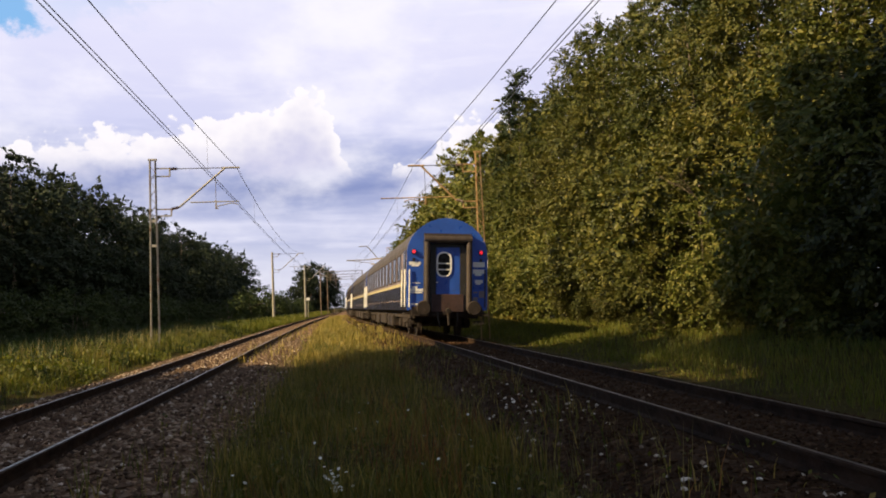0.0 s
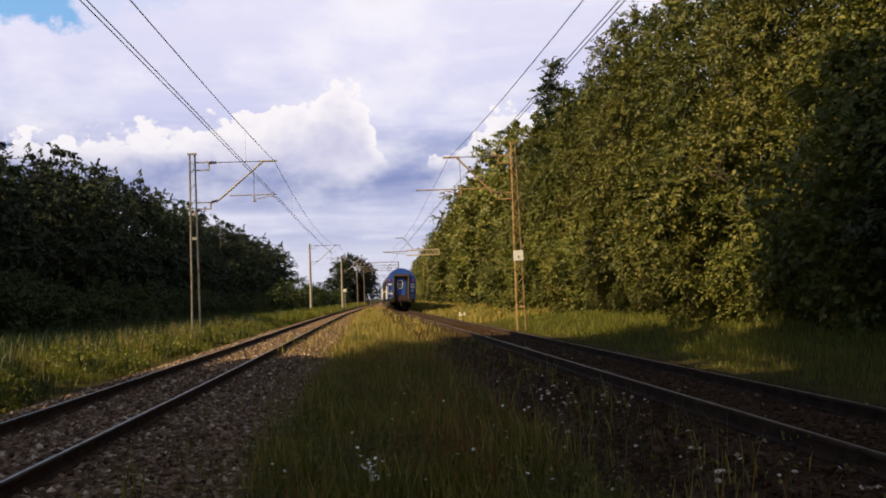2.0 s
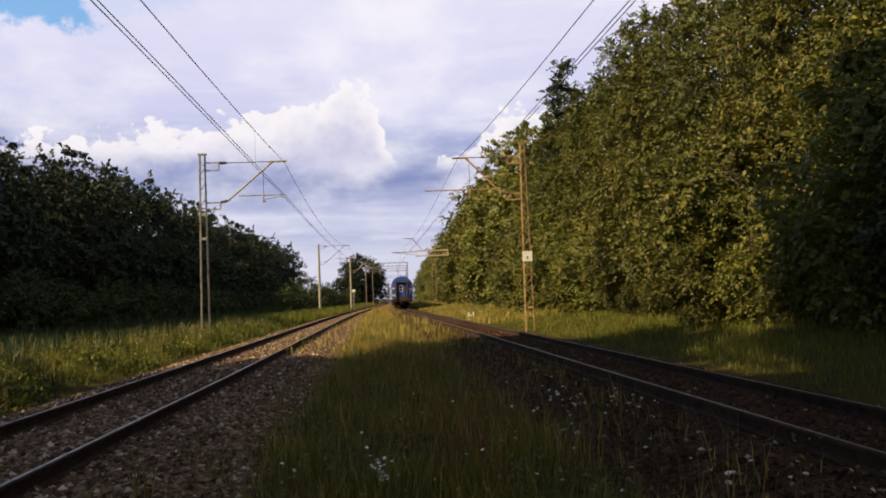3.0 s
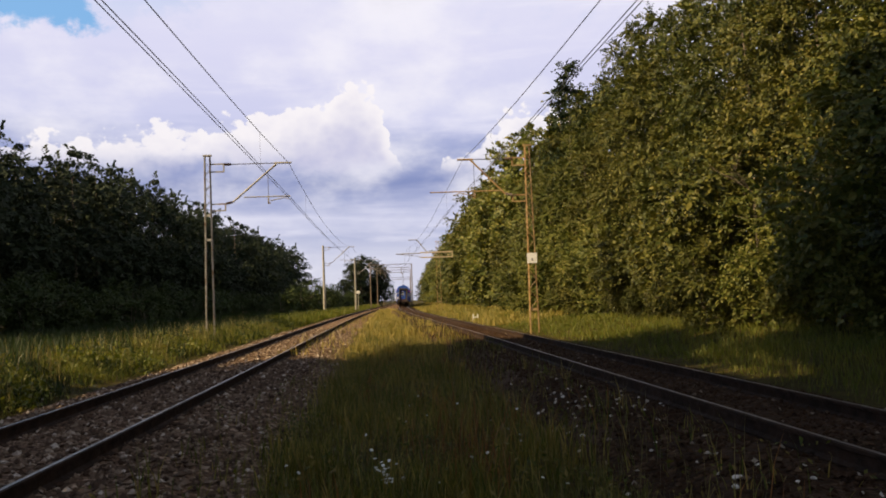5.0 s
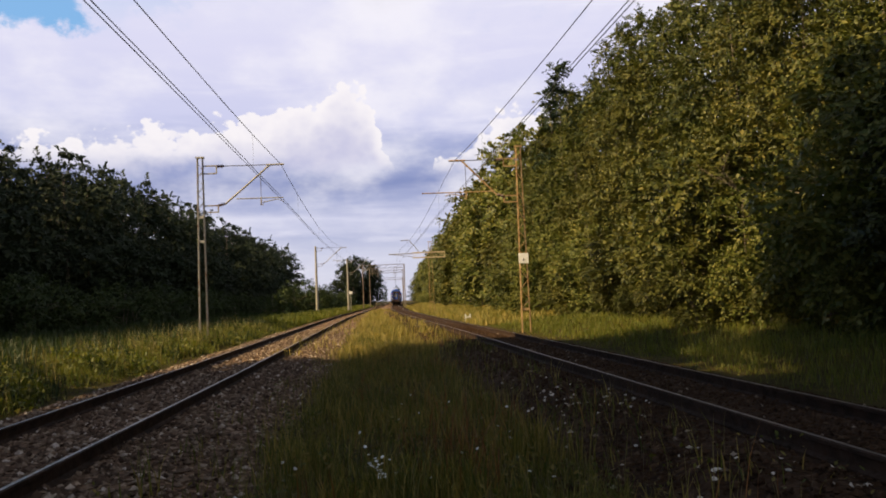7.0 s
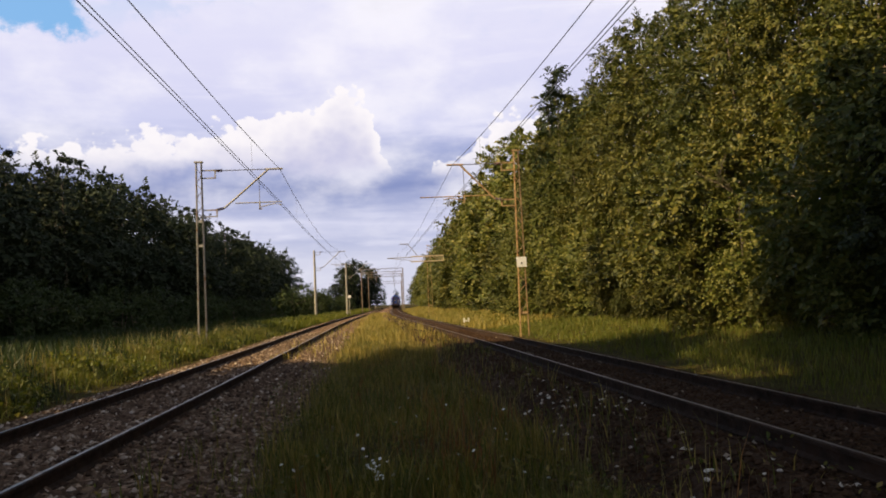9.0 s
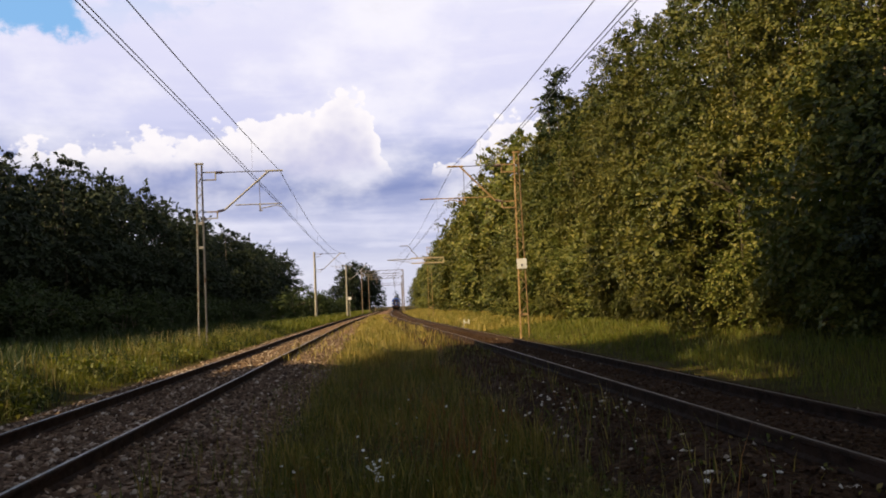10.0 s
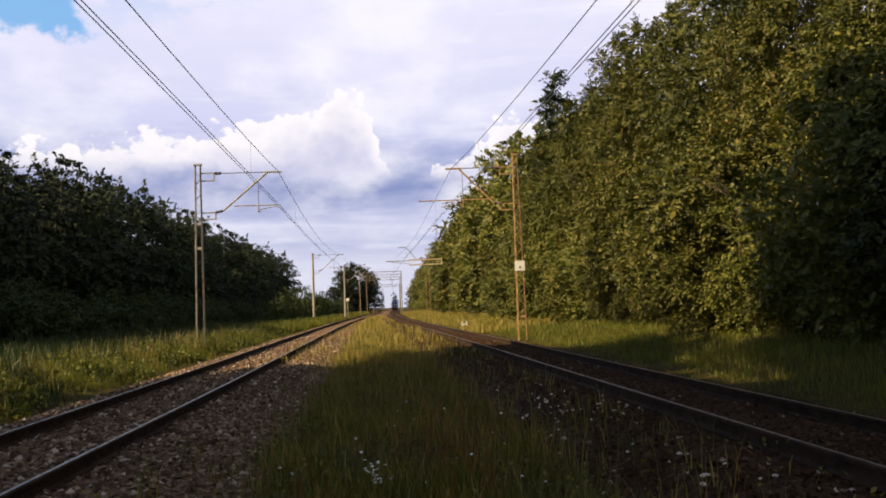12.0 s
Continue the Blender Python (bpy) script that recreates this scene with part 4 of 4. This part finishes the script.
# the lineside wood: bushes in front, then trees, and taller ones behind
y = 8.0
while y < 66:
    # nearest bushes: shade in the leaf colour; up to 32 paler leaves, as sunlit
    plant(bush[3] if y < 19.5 else r.choice((bush[0], bush[2], bush[0]) if y < 32 else (bush[1], bush[2], bush[0])), edge_x(y) + 2.5 - 0.4 * float(step(y, 30, 60)) + r.uniform(-0.5, 0.6), y, r.uniform(-40, 40), r.uniform(4.0, 6.6))
    y += r.uniform(2.6, 3.9)
y = 11.0
while y < 48:
    plant(bush[3] if y < 17 else r.choice((bush[0], bush[2])), edge_x(y) + 1.0 + r.uniform(-0.3, 0.5), y, r.uniform(-40, 40), r.uniform(1.7, 3.0))
    y += r.uniform(2.4, 3.8)
y = 9.0
while y < 70:
    plant(r.choice((mid_tree[0], mid_tree[2]) if y < 36 else mid_tree), edge_x(y) + 5.4 - 0.9 * float(step(y, 30, 60)) + r.uniform(-0.6, 0.7), y, r.uniform(-40, 40), r.uniform(11.5, 14.0))
    y += r.uniform(4.0, 5.2)
y = 12.0
while y < 78:
    plant(r.choice(tall_tree), edge_x(y) + 10.2 + r.uniform(-0.6, 0.8), y, r.uniform(-40, 40), r.uniform(18.5, 20.5))
    y += r.uniform(4.4, 5.6)
y = 7.0
while y < 66:
    plant(r.choice(far_tree), edge_x(y) + 9.4 + r.uniform(-0.8, 0.8), y, r.uniform(-40, 40), r.uniform(10, 12.5))
    y += r.uniform(4.4, 5.4)
plant(bush[0], 12.4, 18.8, 10, 7.2)
plant(spruce, 12.5, 57, 20, 17.8)
plant(spruce, 12.9, 61, 140, 17.6)
y = 68.0
while y < 330:
    for dx, top in ((3.4, 11.5), (7.0, 17.0)) if y > 150 else ((2.2, 6.0), (3.8, 12.0), (7.6, 18.5)):
        plant(far_tree[r.randrange(3)], edge_x(y) + dx + r.uniform(-0.7, 0.9), y + r.uniform(-1, 1), r.uniform(-40, 40), top + r.uniform(-1, 1))
    y += r.uniform(5.0, 6.5) * (1 if y < 130 else 1.8)
# the dark wood across the meadow
r = random.Random(11)
y = 40.0
while y < 270:
    for dx in (0, 5.5, 11) if y < 130 else (0, 5.5):
        top = 19.8 + r.uniform(-1.2, 1.2) + 0.7 * float(1 - step(y, 66, 80)) - 1.9 * math.exp(-((y - 82) / 12) ** 2) + (0.8 if dx else 0)
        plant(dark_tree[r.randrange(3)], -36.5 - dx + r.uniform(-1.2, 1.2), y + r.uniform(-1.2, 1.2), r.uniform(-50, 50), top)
    y += r.uniform(4.6, 6.2) * (1 if y < 120 else 1.2)
y = 40.0
while y < 250:
    plant(dark_bush[r.randrange(2)], -27.5 + r.uniform(-2.5, 2.0), y, r.uniform(0, 360), r.uniform(3.0, 4.8))
    if y > 110:
        plant(dark_bush[r.randrange(2)], -14.0 + r.uniform(-1.5, 2.0), y + 3, r.uniform(0, 360), r.uniform(3.2, 5.0))
    y += r.uniform(4.0, 6.0) * (1 if y < 120 else 1.4)
# the lone round tree and the trees that close the line
plant(lone_tree, -12.6, 244, 20, 15.2)
plant(lone_tree, -9.8, 251, 130, 14.2)
for j in range(16):
    plant(dark_tree[j % 3], -75 + j * 9.5, 560 + r.uniform(-10, 10), r.uniform(0, 360), 12)
# tall trees by the line, outside the view, whose shade lies over the near tracks
pine = [make_tree("pine_tree", s, h, lo, 2.6, int(n * 0.6), 8, 0.54, M_NEEDLE, M_BARK, "tall pine with a clear trunk beside the line", group="pines by the line", trunk=0.22, close=40)
        for s, h, lo, n in ((17, 26.0, 10.8, 1150), (18, 17.2, 10.4, 800), (19, 21.5, 8.6, 800), (20, 28.0, 16.5, 1000), (21, 30.5, 24.6, 800), (22, 18.4, 13.6, 600), (24, 24.0, 9.0, 900), (26, 26.5, 20.0, 900))]
for x, y, k in ((-17.2, 3.4, 2), (-17, -21, 0), (-17.5, -16.5, 0), (-16.8, -12, 0), (-17.2, -7.5, 0), (-16.9, -3.2, 0), (-17.3, 0.6, 0), (-17.1, 2.2, 6), (-17.3, 5.9, 1), (-17.6, 7.0, 7), (-22.2, 5.6, 4), (-16.8, 8.9, 1), (-17.2, 11.6, 1), (-16.8, 14.8, 5),
                (-21.5, -16, 3), (-22, -11, 3), (-21.6, -6, 3), (-22.3, -3.0, 3), (-22, -0.6, 4), (-22.4, 2.2, 4), (-22.0, 4.6, 4)):
    plant(pine[k], x, y, r.uniform(0, 360), (29, 16.4, 15, None, None, None, 28.5, None)[k])
# the wood goes on beside and behind the viewer
y = 1.0
while y > -34:
    plant(r.choice(far_tree), 12.5 + r.uniform(-0.6, 1.5), y, r.uniform(-40, 40), 14)
    y -= r.uniform(4.5, 6.0)


# ---- stones and grass ----
def make_stones(name, count, xs, ys, size, mat, label, keep):
    g = np.random.default_rng(count)
    x, y = g.uniform(*xs, count * 3), ys[0] + (ys[1] - ys[0]) * g.uniform(0, 1, count * 3) ** 1.5
    ok = keep(x, y, g)
    x, y = x[ok][:count], y[ok][:count]
    n = len(x)
    s = size * g.uniform(0.55, 1.5, n)
    base = np.array([(1, 0, 0), (0, 1, 0), (-1, 0, 0), (0, -1, 0), (0, 0, 1), (0, 0, -1.0)])
    v = base[None] * g.uniform(0.55, 1.15, (n, 6, 1)) + g.normal(0, 0.16, (n, 6, 3))
    a = g.uniform(0, 6.28, n)
    c, d = np.cos(a)[:, None], np.sin(a)[:, None]
    v = np.stack([v[..., 0] * c - v[..., 1] * d, v[..., 0] * d + v[..., 1] * c, v[..., 2] * 0.7], -1)
    v = v * (s / 2)[:, None, None] + np.stack([x, y, ground_z(x, y) + s * 0.12], -1)[:, None]
    tri = np.array([(0, 1, 4), (1, 2, 4), (2, 3, 4), (3, 0, 4), (1, 0, 5), (2, 1, 5), (3, 2, 5), (0, 3, 5)])
    f = (tri[None] + (np.arange(n) * 6)[:, None, None]).reshape(-1, 3)
    ob = new(name, mesh_of(name, v.reshape(-1, 3).tolist(), f.tolist(), mat))
    return tagged(ob, label, "gravel", kind="stuff")


make_stones("ballast_stones", 21000, (-7, -0.5), (4.2, 44), 0.07, M_STONE, "loose grey-brown ballast stones of the straight track",
            lambda x, y, g: g.uniform(0, 1, len(x)) < np.clip(ballast_mask(x, y) * 1.1, 0, 1) - 0.1)
make_stones("dark_ballast_stones", 16000, (0.3, 6.5), (4.2, 40), 0.058, M_STONE_BROWN, "rust-dusted ballast stones of the curving track, darkened for shade",
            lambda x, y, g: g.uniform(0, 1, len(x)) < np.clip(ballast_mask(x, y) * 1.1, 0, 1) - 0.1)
make_stones("scattered_stones", 330, (0.4, 3.2), (5.0, 17), 0.056, M_PALE, "pale stones scattered in the thin grass",
            lambda x, y, g: (g.uniform(0, 1, len(x)) < 0.8 * np.exp(-((x - 2.1) / 0.45) ** 2 - ((y - 10.6) / 2.0) ** 2) + 0.05))


def make_blades(name, x, y, high, wide, mat, label, lean=0.35, seed=0):
    """Grass: bent, tapering blades, each of two quads and a tip."""
    g = np.random.default_rng(seed)
    n = len(x)
    z = ground_z(x, y)
    a, b = g.uniform(0, 6.28, n), g.uniform(0, 6.28, n)
    side = np.stack([np.cos(a), np.sin(a), np.zeros(n)], 1) * (wide * g.uniform(0.6, 1.3, n))[:, None]
    tilt = np.stack([np.cos(b), np.sin(b), np.zeros(n)], 1) * (high * lean * g.uniform(0.2, 1.4, n))[:, None]
    up = np.array([0, 0, 1.0])
    root = np.stack([x, y, z - 0.02], 1)
    mid = root + up * (high * 0.55)[:, None] + tilt * 0.35
    tip = root + up * (high * g.uniform(0.88, 1.0, n))[:, None] + tilt
    v = np.stack([root - side, root + side, mid + side * 0.75, mid - side * 0.75, tip], 1).reshape(-1, 3)
    k = np.arange(n) * 5
    f = np.stack([k, k + 1, k + 2, k + 3], 1).tolist() + np.stack([k + 3, k + 2, k + 4], 1).tolist()
    ob = new(name, mesh_of(name, v.tolist(), f, mat))
    return tagged(ob, label, "grass", kind="stuff"), tip


def scatter(count, xs, ys, keep, seed, near=1.6):
    g = np.random.default_rng(seed)
    x, y = g.uniform(*xs, count * 3), ys[0] + (ys[1] - ys[0]) * g.uniform(0, 1, count * 3) ** near
    ok = g.uniform(0, 1, len(x)) < keep(x, y)
    return x[ok][:count], y[ok][:count], g


def clumpy(x, y, s=1.3, floor=0.15):
    return np.clip(0.5 + 0.75 * wobble(x, y, s) + 0.3 * wobble(x + 9, y, s * 3.7), floor, 1)


def between(x, y):
    thin = np.where(x > 0.8, np.where(x > 1.6, 0.03, 0.12) + 0.12 * clumpy(x, y, 2.1, 0.0), 0.03 + 0.2 * np.clip(wobble(x, y, 1.7) * 1.5, 0, 1))
    return np.maximum(1 - step(ballast_mask(x, y), 0.1, 0.9), thin * (right_x(y) - x > 1.1)) * (x > left_x(y)) * (x < right_x(y))


def make_grass():
    x, y, g = scatter(34000, (-2.2, 3.2), (3.6, 28), lambda x, y: between(x, y) * np.clip(0.42 + 0.95 * wobble(x, y, 1.3) + 0.6 * wobble(x + 9, y, 3.6), 0.03, 1), 21)
    _, tip = make_blades("strip_grass", x, y, g.uniform(0.10, 0.58, len(x)) * clumpy(x, y, 2.3, 0.3), np.full(len(x), 0.006), M_GRASS, "uneven dry-green grass between the tracks", seed=1)
    x, y, g = scatter(26000, (-3.5, 2.5), (22, 130), lambda x, y: between(x, y) * clumpy(x, y, 0.9, 0.35), 22, 1.5)
    make_blades("strip_grass_beyond", x, y, g.uniform(0.2, 0.62, len(x)) * clumpy(x, y, 0.7, 0.45), 0.006 + y * 0.00022, M_GRASS_DRY, "tall sunlit grass between the tracks", seed=2)
    x, y, g = scatter(40000, (-10.5, -5.4), (8, 70), lambda x, y: step(-(x - left_x(y)), 2.1, 2.9) * clumpy(x, y, 0.8, 0.3) * (1 - step(-(x - left_x(y)), 4.4, 6.0)), 23)
    make_blades("verge_grass", x, y, g.uniform(0.10, 0.46, len(x)) * clumpy(x, y, 1.5, 0.25) * (1 - 0.35 * step(-(x - left_x(y)), 3.6, 5.0)), 0.005 + y * 0.00018, M_GRASS_RICH, "tall yellow-green verge grass", 0.6, 3)
    # meadow blades, darkened in colour where the wood's shadow lies
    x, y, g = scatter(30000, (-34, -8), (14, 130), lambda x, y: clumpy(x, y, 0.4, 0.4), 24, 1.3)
    make_blades("meadow_grass", x, y, g.uniform(0.3, 0.75, len(x)), 0.010 + y * 0.0003, M_GRASS_DARK, "meadow grass, the wood's shade darkened into its colour", seed=4)
    x, y, g = scatter(38000, (5.0, 13), (6, 100), lambda x, y: step(x - right_x(y), 1.9, 3.4) * clumpy(x, y, 0.8, 0.45) * (1 - step(x - right_x(y), 6.5, 8.5)), 25)
    make_blades("wood_edge_grass", x, y, g.uniform(0.12, 0.34, len(x)) * (0.5 + 0.5 * step(x - right_x(y), 2.2, 4.0)), 0.005 + y * 0.0002, M_GRASS_RICH, "lush yellow-green grass below the wood", seed=5)
    x, y, g = scatter(2600, (-2.4, 3.0), (4.2, 40), lambda x, y: between(x, y) * np.clip(wobble(x, y, 1.9) * 1.6 + 0.2, 0.06, 1), 31)
    k = 5
    x, y = np.repeat(x, k) + g.normal(0, 0.05, len(x) * k), np.repeat(y, k) + g.normal(0, 0.05, len(y) * k)
    at = np.stack([x, y, ground_z(x, y) + g.uniform(0.02, 0.3, len(x))], 1)
    me = leaves("weeds", at, g.normal(0, 1, (len(x), 3)) + np.array([0, 0, 0.4]), g.normal(0, 0.5, (len(x), 3)) + np.array([0, 0, 1.0]), g.uniform(0.025, 0.06, len(x)), M_GRASS)
    tagged(new("weeds", me), "low broad-leaved weeds among the grass", "weeds", kind="stuff")
    x, y, g = scatter(2400, (-9.6, -5.5), (8, 46), lambda x, y: step(-(x - left_x(y)), 2.0, 2.6) * np.clip(wobble(x + 2, y + 5, 1.2) * 1.6 + 0.25, 0.04, 1), 38)
    k = 8
    tall = np.repeat(g.uniform(0.12, 0.42, len(x)), k)
    x, y = np.repeat(x, k) + g.normal(0, 0.07, len(x) * k), np.repeat(y, k) + g.normal(0, 0.07, len(y) * k)
    at = np.stack([x, y, ground_z(x, y) + tall * g.uniform(0.1, 1.0, len(x))], 1)
    me = leaves("verge_weeds", at, g.normal(0, 1, (len(x), 3)) + np.array([0, 0, 0.3]), g.normal(0, 0.45, (len(x), 3)) + np.array([0, 0, 1.0]), g.uniform(0.06, 0.14, len(x)), M_GRASS_RICH)
    tagged(new("verge_weeds", me), "broad-leaved yellow-green weeds in the verge", "weeds", kind="stuff")
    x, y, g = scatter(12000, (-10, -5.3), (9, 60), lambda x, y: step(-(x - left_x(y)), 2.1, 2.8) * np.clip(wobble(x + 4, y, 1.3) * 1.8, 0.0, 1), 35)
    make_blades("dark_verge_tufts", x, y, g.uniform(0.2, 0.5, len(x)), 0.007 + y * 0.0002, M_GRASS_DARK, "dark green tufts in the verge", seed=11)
    x, y, g = scatter(8500, (-2.0, 2.6), (4.2, 24), lambda x, y: between(x, y) * np.clip(wobble(x, y + 3, 2.4) * 1.8, 0.0, 1), 36)
    make_blades("dry_tufts", x, y, g.uniform(0.12, 0.5, len(x)), np.full(len(x), 0.0045), M_GRASS_DRY, "dry straw-coloured tufts between the tracks", seed=12)
    x, y, g = scatter(2600, (-9.5, -5.6), (9, 45), lambda x, y: step(-(x - left_x(y)), 2.2, 2.9) * np.clip(wobble(x, y, 1.1) * 1.5, 0.05, 1), 32)
    make_blades("verge_stalks", x, y, g.uniform(0.4, 0.9, len(x)), 0.003 + y * 0.00012, M_SEED, "tall seeding stalks in the verge", 0.25, 8)
    x, y, g = scatter(15000, (2.0, 10.5), (44, 230), lambda x, y: step(x - right_x(y), 1.9, 2.6) * (1 - step(x - right_x(y), 7.0, 9.0)), 33, 1.5)
    make_blades("far_verge_grass", x, y, g.uniform(0.2, 0.5, len(x)), 0.010 + y * 0.00035, M_GRASS_DRY, "sunlit golden grass below the farther wood", seed=9)
    x, y, g = scatter(9000, (-9.5, -5.0), (55, 230), lambda x, y: step(-(x - left_x(y)), 2.1, 2.8), 34, 1.4)
    make_blades("distant_verge_grass", x, y, g.uniform(0.25, 0.7, len(x)), 0.010 + y * 0.00035, M_GRASS_RICH, "tall verge grass farther down the line", seed=10)
    # seed heads on thin stalks
    x, y, g = scatter(5200, (-1.9, 2.6), (4.2, 45), lambda x, y: between(x, y), 26)
    high = g.uniform(0.3, 0.72, len(x)) * clumpy(x, y, 1.7, 0.5)
    make_blades("grass_stalks", x, y, high, np.full(len(x), 0.0026) + y * 0.00007, M_SEED, "dry grass stalks", 0.2, 6)
    x, y, g = scatter(900, (-0.8, 2.4), (4.4, 20), lambda x, y: between(x, y) * np.clip(wobble(x + 2, y, 1.1) * 1.8, 0.0, 1), 37)
    x, y = np.concatenate([x, 0.55 + g.normal(0, 0.22, 160)]), np.concatenate([y, 7.4 + g.normal(0, 0.7, 160)])
    make_blades("sorrel_stalks", x, y, g.uniform(0.2, 0.6, len(x)), 0.0045 + y * 0.0001, M_SORREL, "reddish-brown dry sorrel stalks in the grass", 0.3, 13)
    # flower heads
    x, y, g = scatter(38, (-1.6, 2.4), (4.6, 13), lambda x, y: between(x, y) * clumpy(x, y, 2.2, 0.0), 27)
    xc = -0.2 + g.normal(0, 0.08, 22)
    yc = 6.5 + g.normal(0, 0.14, 22)
    x, y = np.concatenate([x, xc]), np.concatenate([y, yc])
    bm, petal_rng = bmesh.new(), random.Random(5)
    for px, py in zip(x, y):
        h = petal_rng.uniform(0.14, 0.36)
        m = Matrix.Translation((px, py, float(ground_z(px, py)) + h)) @ pose(0, 0, 0, petal_rng.uniform(-60, 40), petal_rng.uniform(-40, 40))
        bmesh.ops.create_cone(bm, cap_ends=True, segments=7, radius1=0.016, radius2=0.007, depth=0.006, matrix=m)
    tagged(part("daisies", bm, M_PETAL), "small white daisies in the grass", "flowers", kind="stuff")


make_grass()


def dead_branch(x, y, z, turn, seed):
    """A bare grey limb with forked twigs, hanging out of the bushes."""
    g = random.Random(seed)
    bm = bmesh.new()

    def fork(a, way, length, r, depth):
        b = a + way * length
        rod(bm, a, b, r, r * 0.6, 5)
        if depth:
            for _ in range(3):
                turned = (way + Vector((g.uniform(-0.7, 0.7), g.uniform(-0.7, 0.7), g.uniform(-0.5, 0.6)))).normalized()
                fork(a.lerp(b, g.uniform(0.45, 1.0)), turned, length * g.uniform(0.45, 0.7), r * 0.55, depth - 1)

    fork(Vector((0, 0, 0)), Vector((-0.75, -0.35, 0.55)).normalized(), 1.5, 0.03, 3)
    ob = part("dead_branch", bm, M_DEAD)
    ob.matrix_world = pose(x, y, z, 0, 0, turn)
    tagged(ob, "bare grey dead branch sticking out of the bushes", "branch", "dead branches")


for spot in ((11.4, 24.0, 3.6, 0, 1), (10.7, 31.0, 0.2, 60, 2), (11.6, 26.5, 2.6, -30, 3)):
    dead_branch(*spot)


def pale_stone(x, y, w, seed):
    bm = bmesh.new()
    bmesh.ops.create_icosphere(bm, subdivisions=2, radius=0.5)
    g = random.Random(seed)
    for v in bm.verts:
        v.co = Vector((v.co.x * w * g.uniform(0.9, 1.1), v.co.y * w * 0.75 * g.uniform(0.9, 1.1), v.co.z * w * 0.5 * g.uniform(0.85, 1.1)))
    ob = part("stone", bm, M_PALE)
    ob.matrix_world = pose(x, y, float(ground_z(x, y)) + w * 0.14, 0, 0, g.uniform(0, 360))
    tagged(ob, "pale rounded stone lying on dark earth", "stone", "pale stones")


for j, (x, y, w) in enumerate(((2.35, 5.9, 0.085), (2.27, 5.75, 0.065), (2.08, 5.55, 0.05), (2.6, 5.5, 0.05), (2.76, 5.6, 0.05))):
    pale_stone(x, y, w, j)


# ---- what moves ----
def coach_pose(t, number):
    y = 27.6 + 26.2 * t + COACH / 2 + 24.75 * number
    a, b = float(right_x(y - 8.6)), float(right_x(y + 8.6))
    return pose((a + b) / 2, y, 0.0, 0, math.degrees(math.atan(CANT / 0.7525)), -math.degrees(math.atan((b - a) / 17.2)))


def motions():
    for number, coach in enumerate(train):
        walk(coach, [(t * 0.5, coach_pose(t * 0.5, number)) for t in range(25)])


motions()
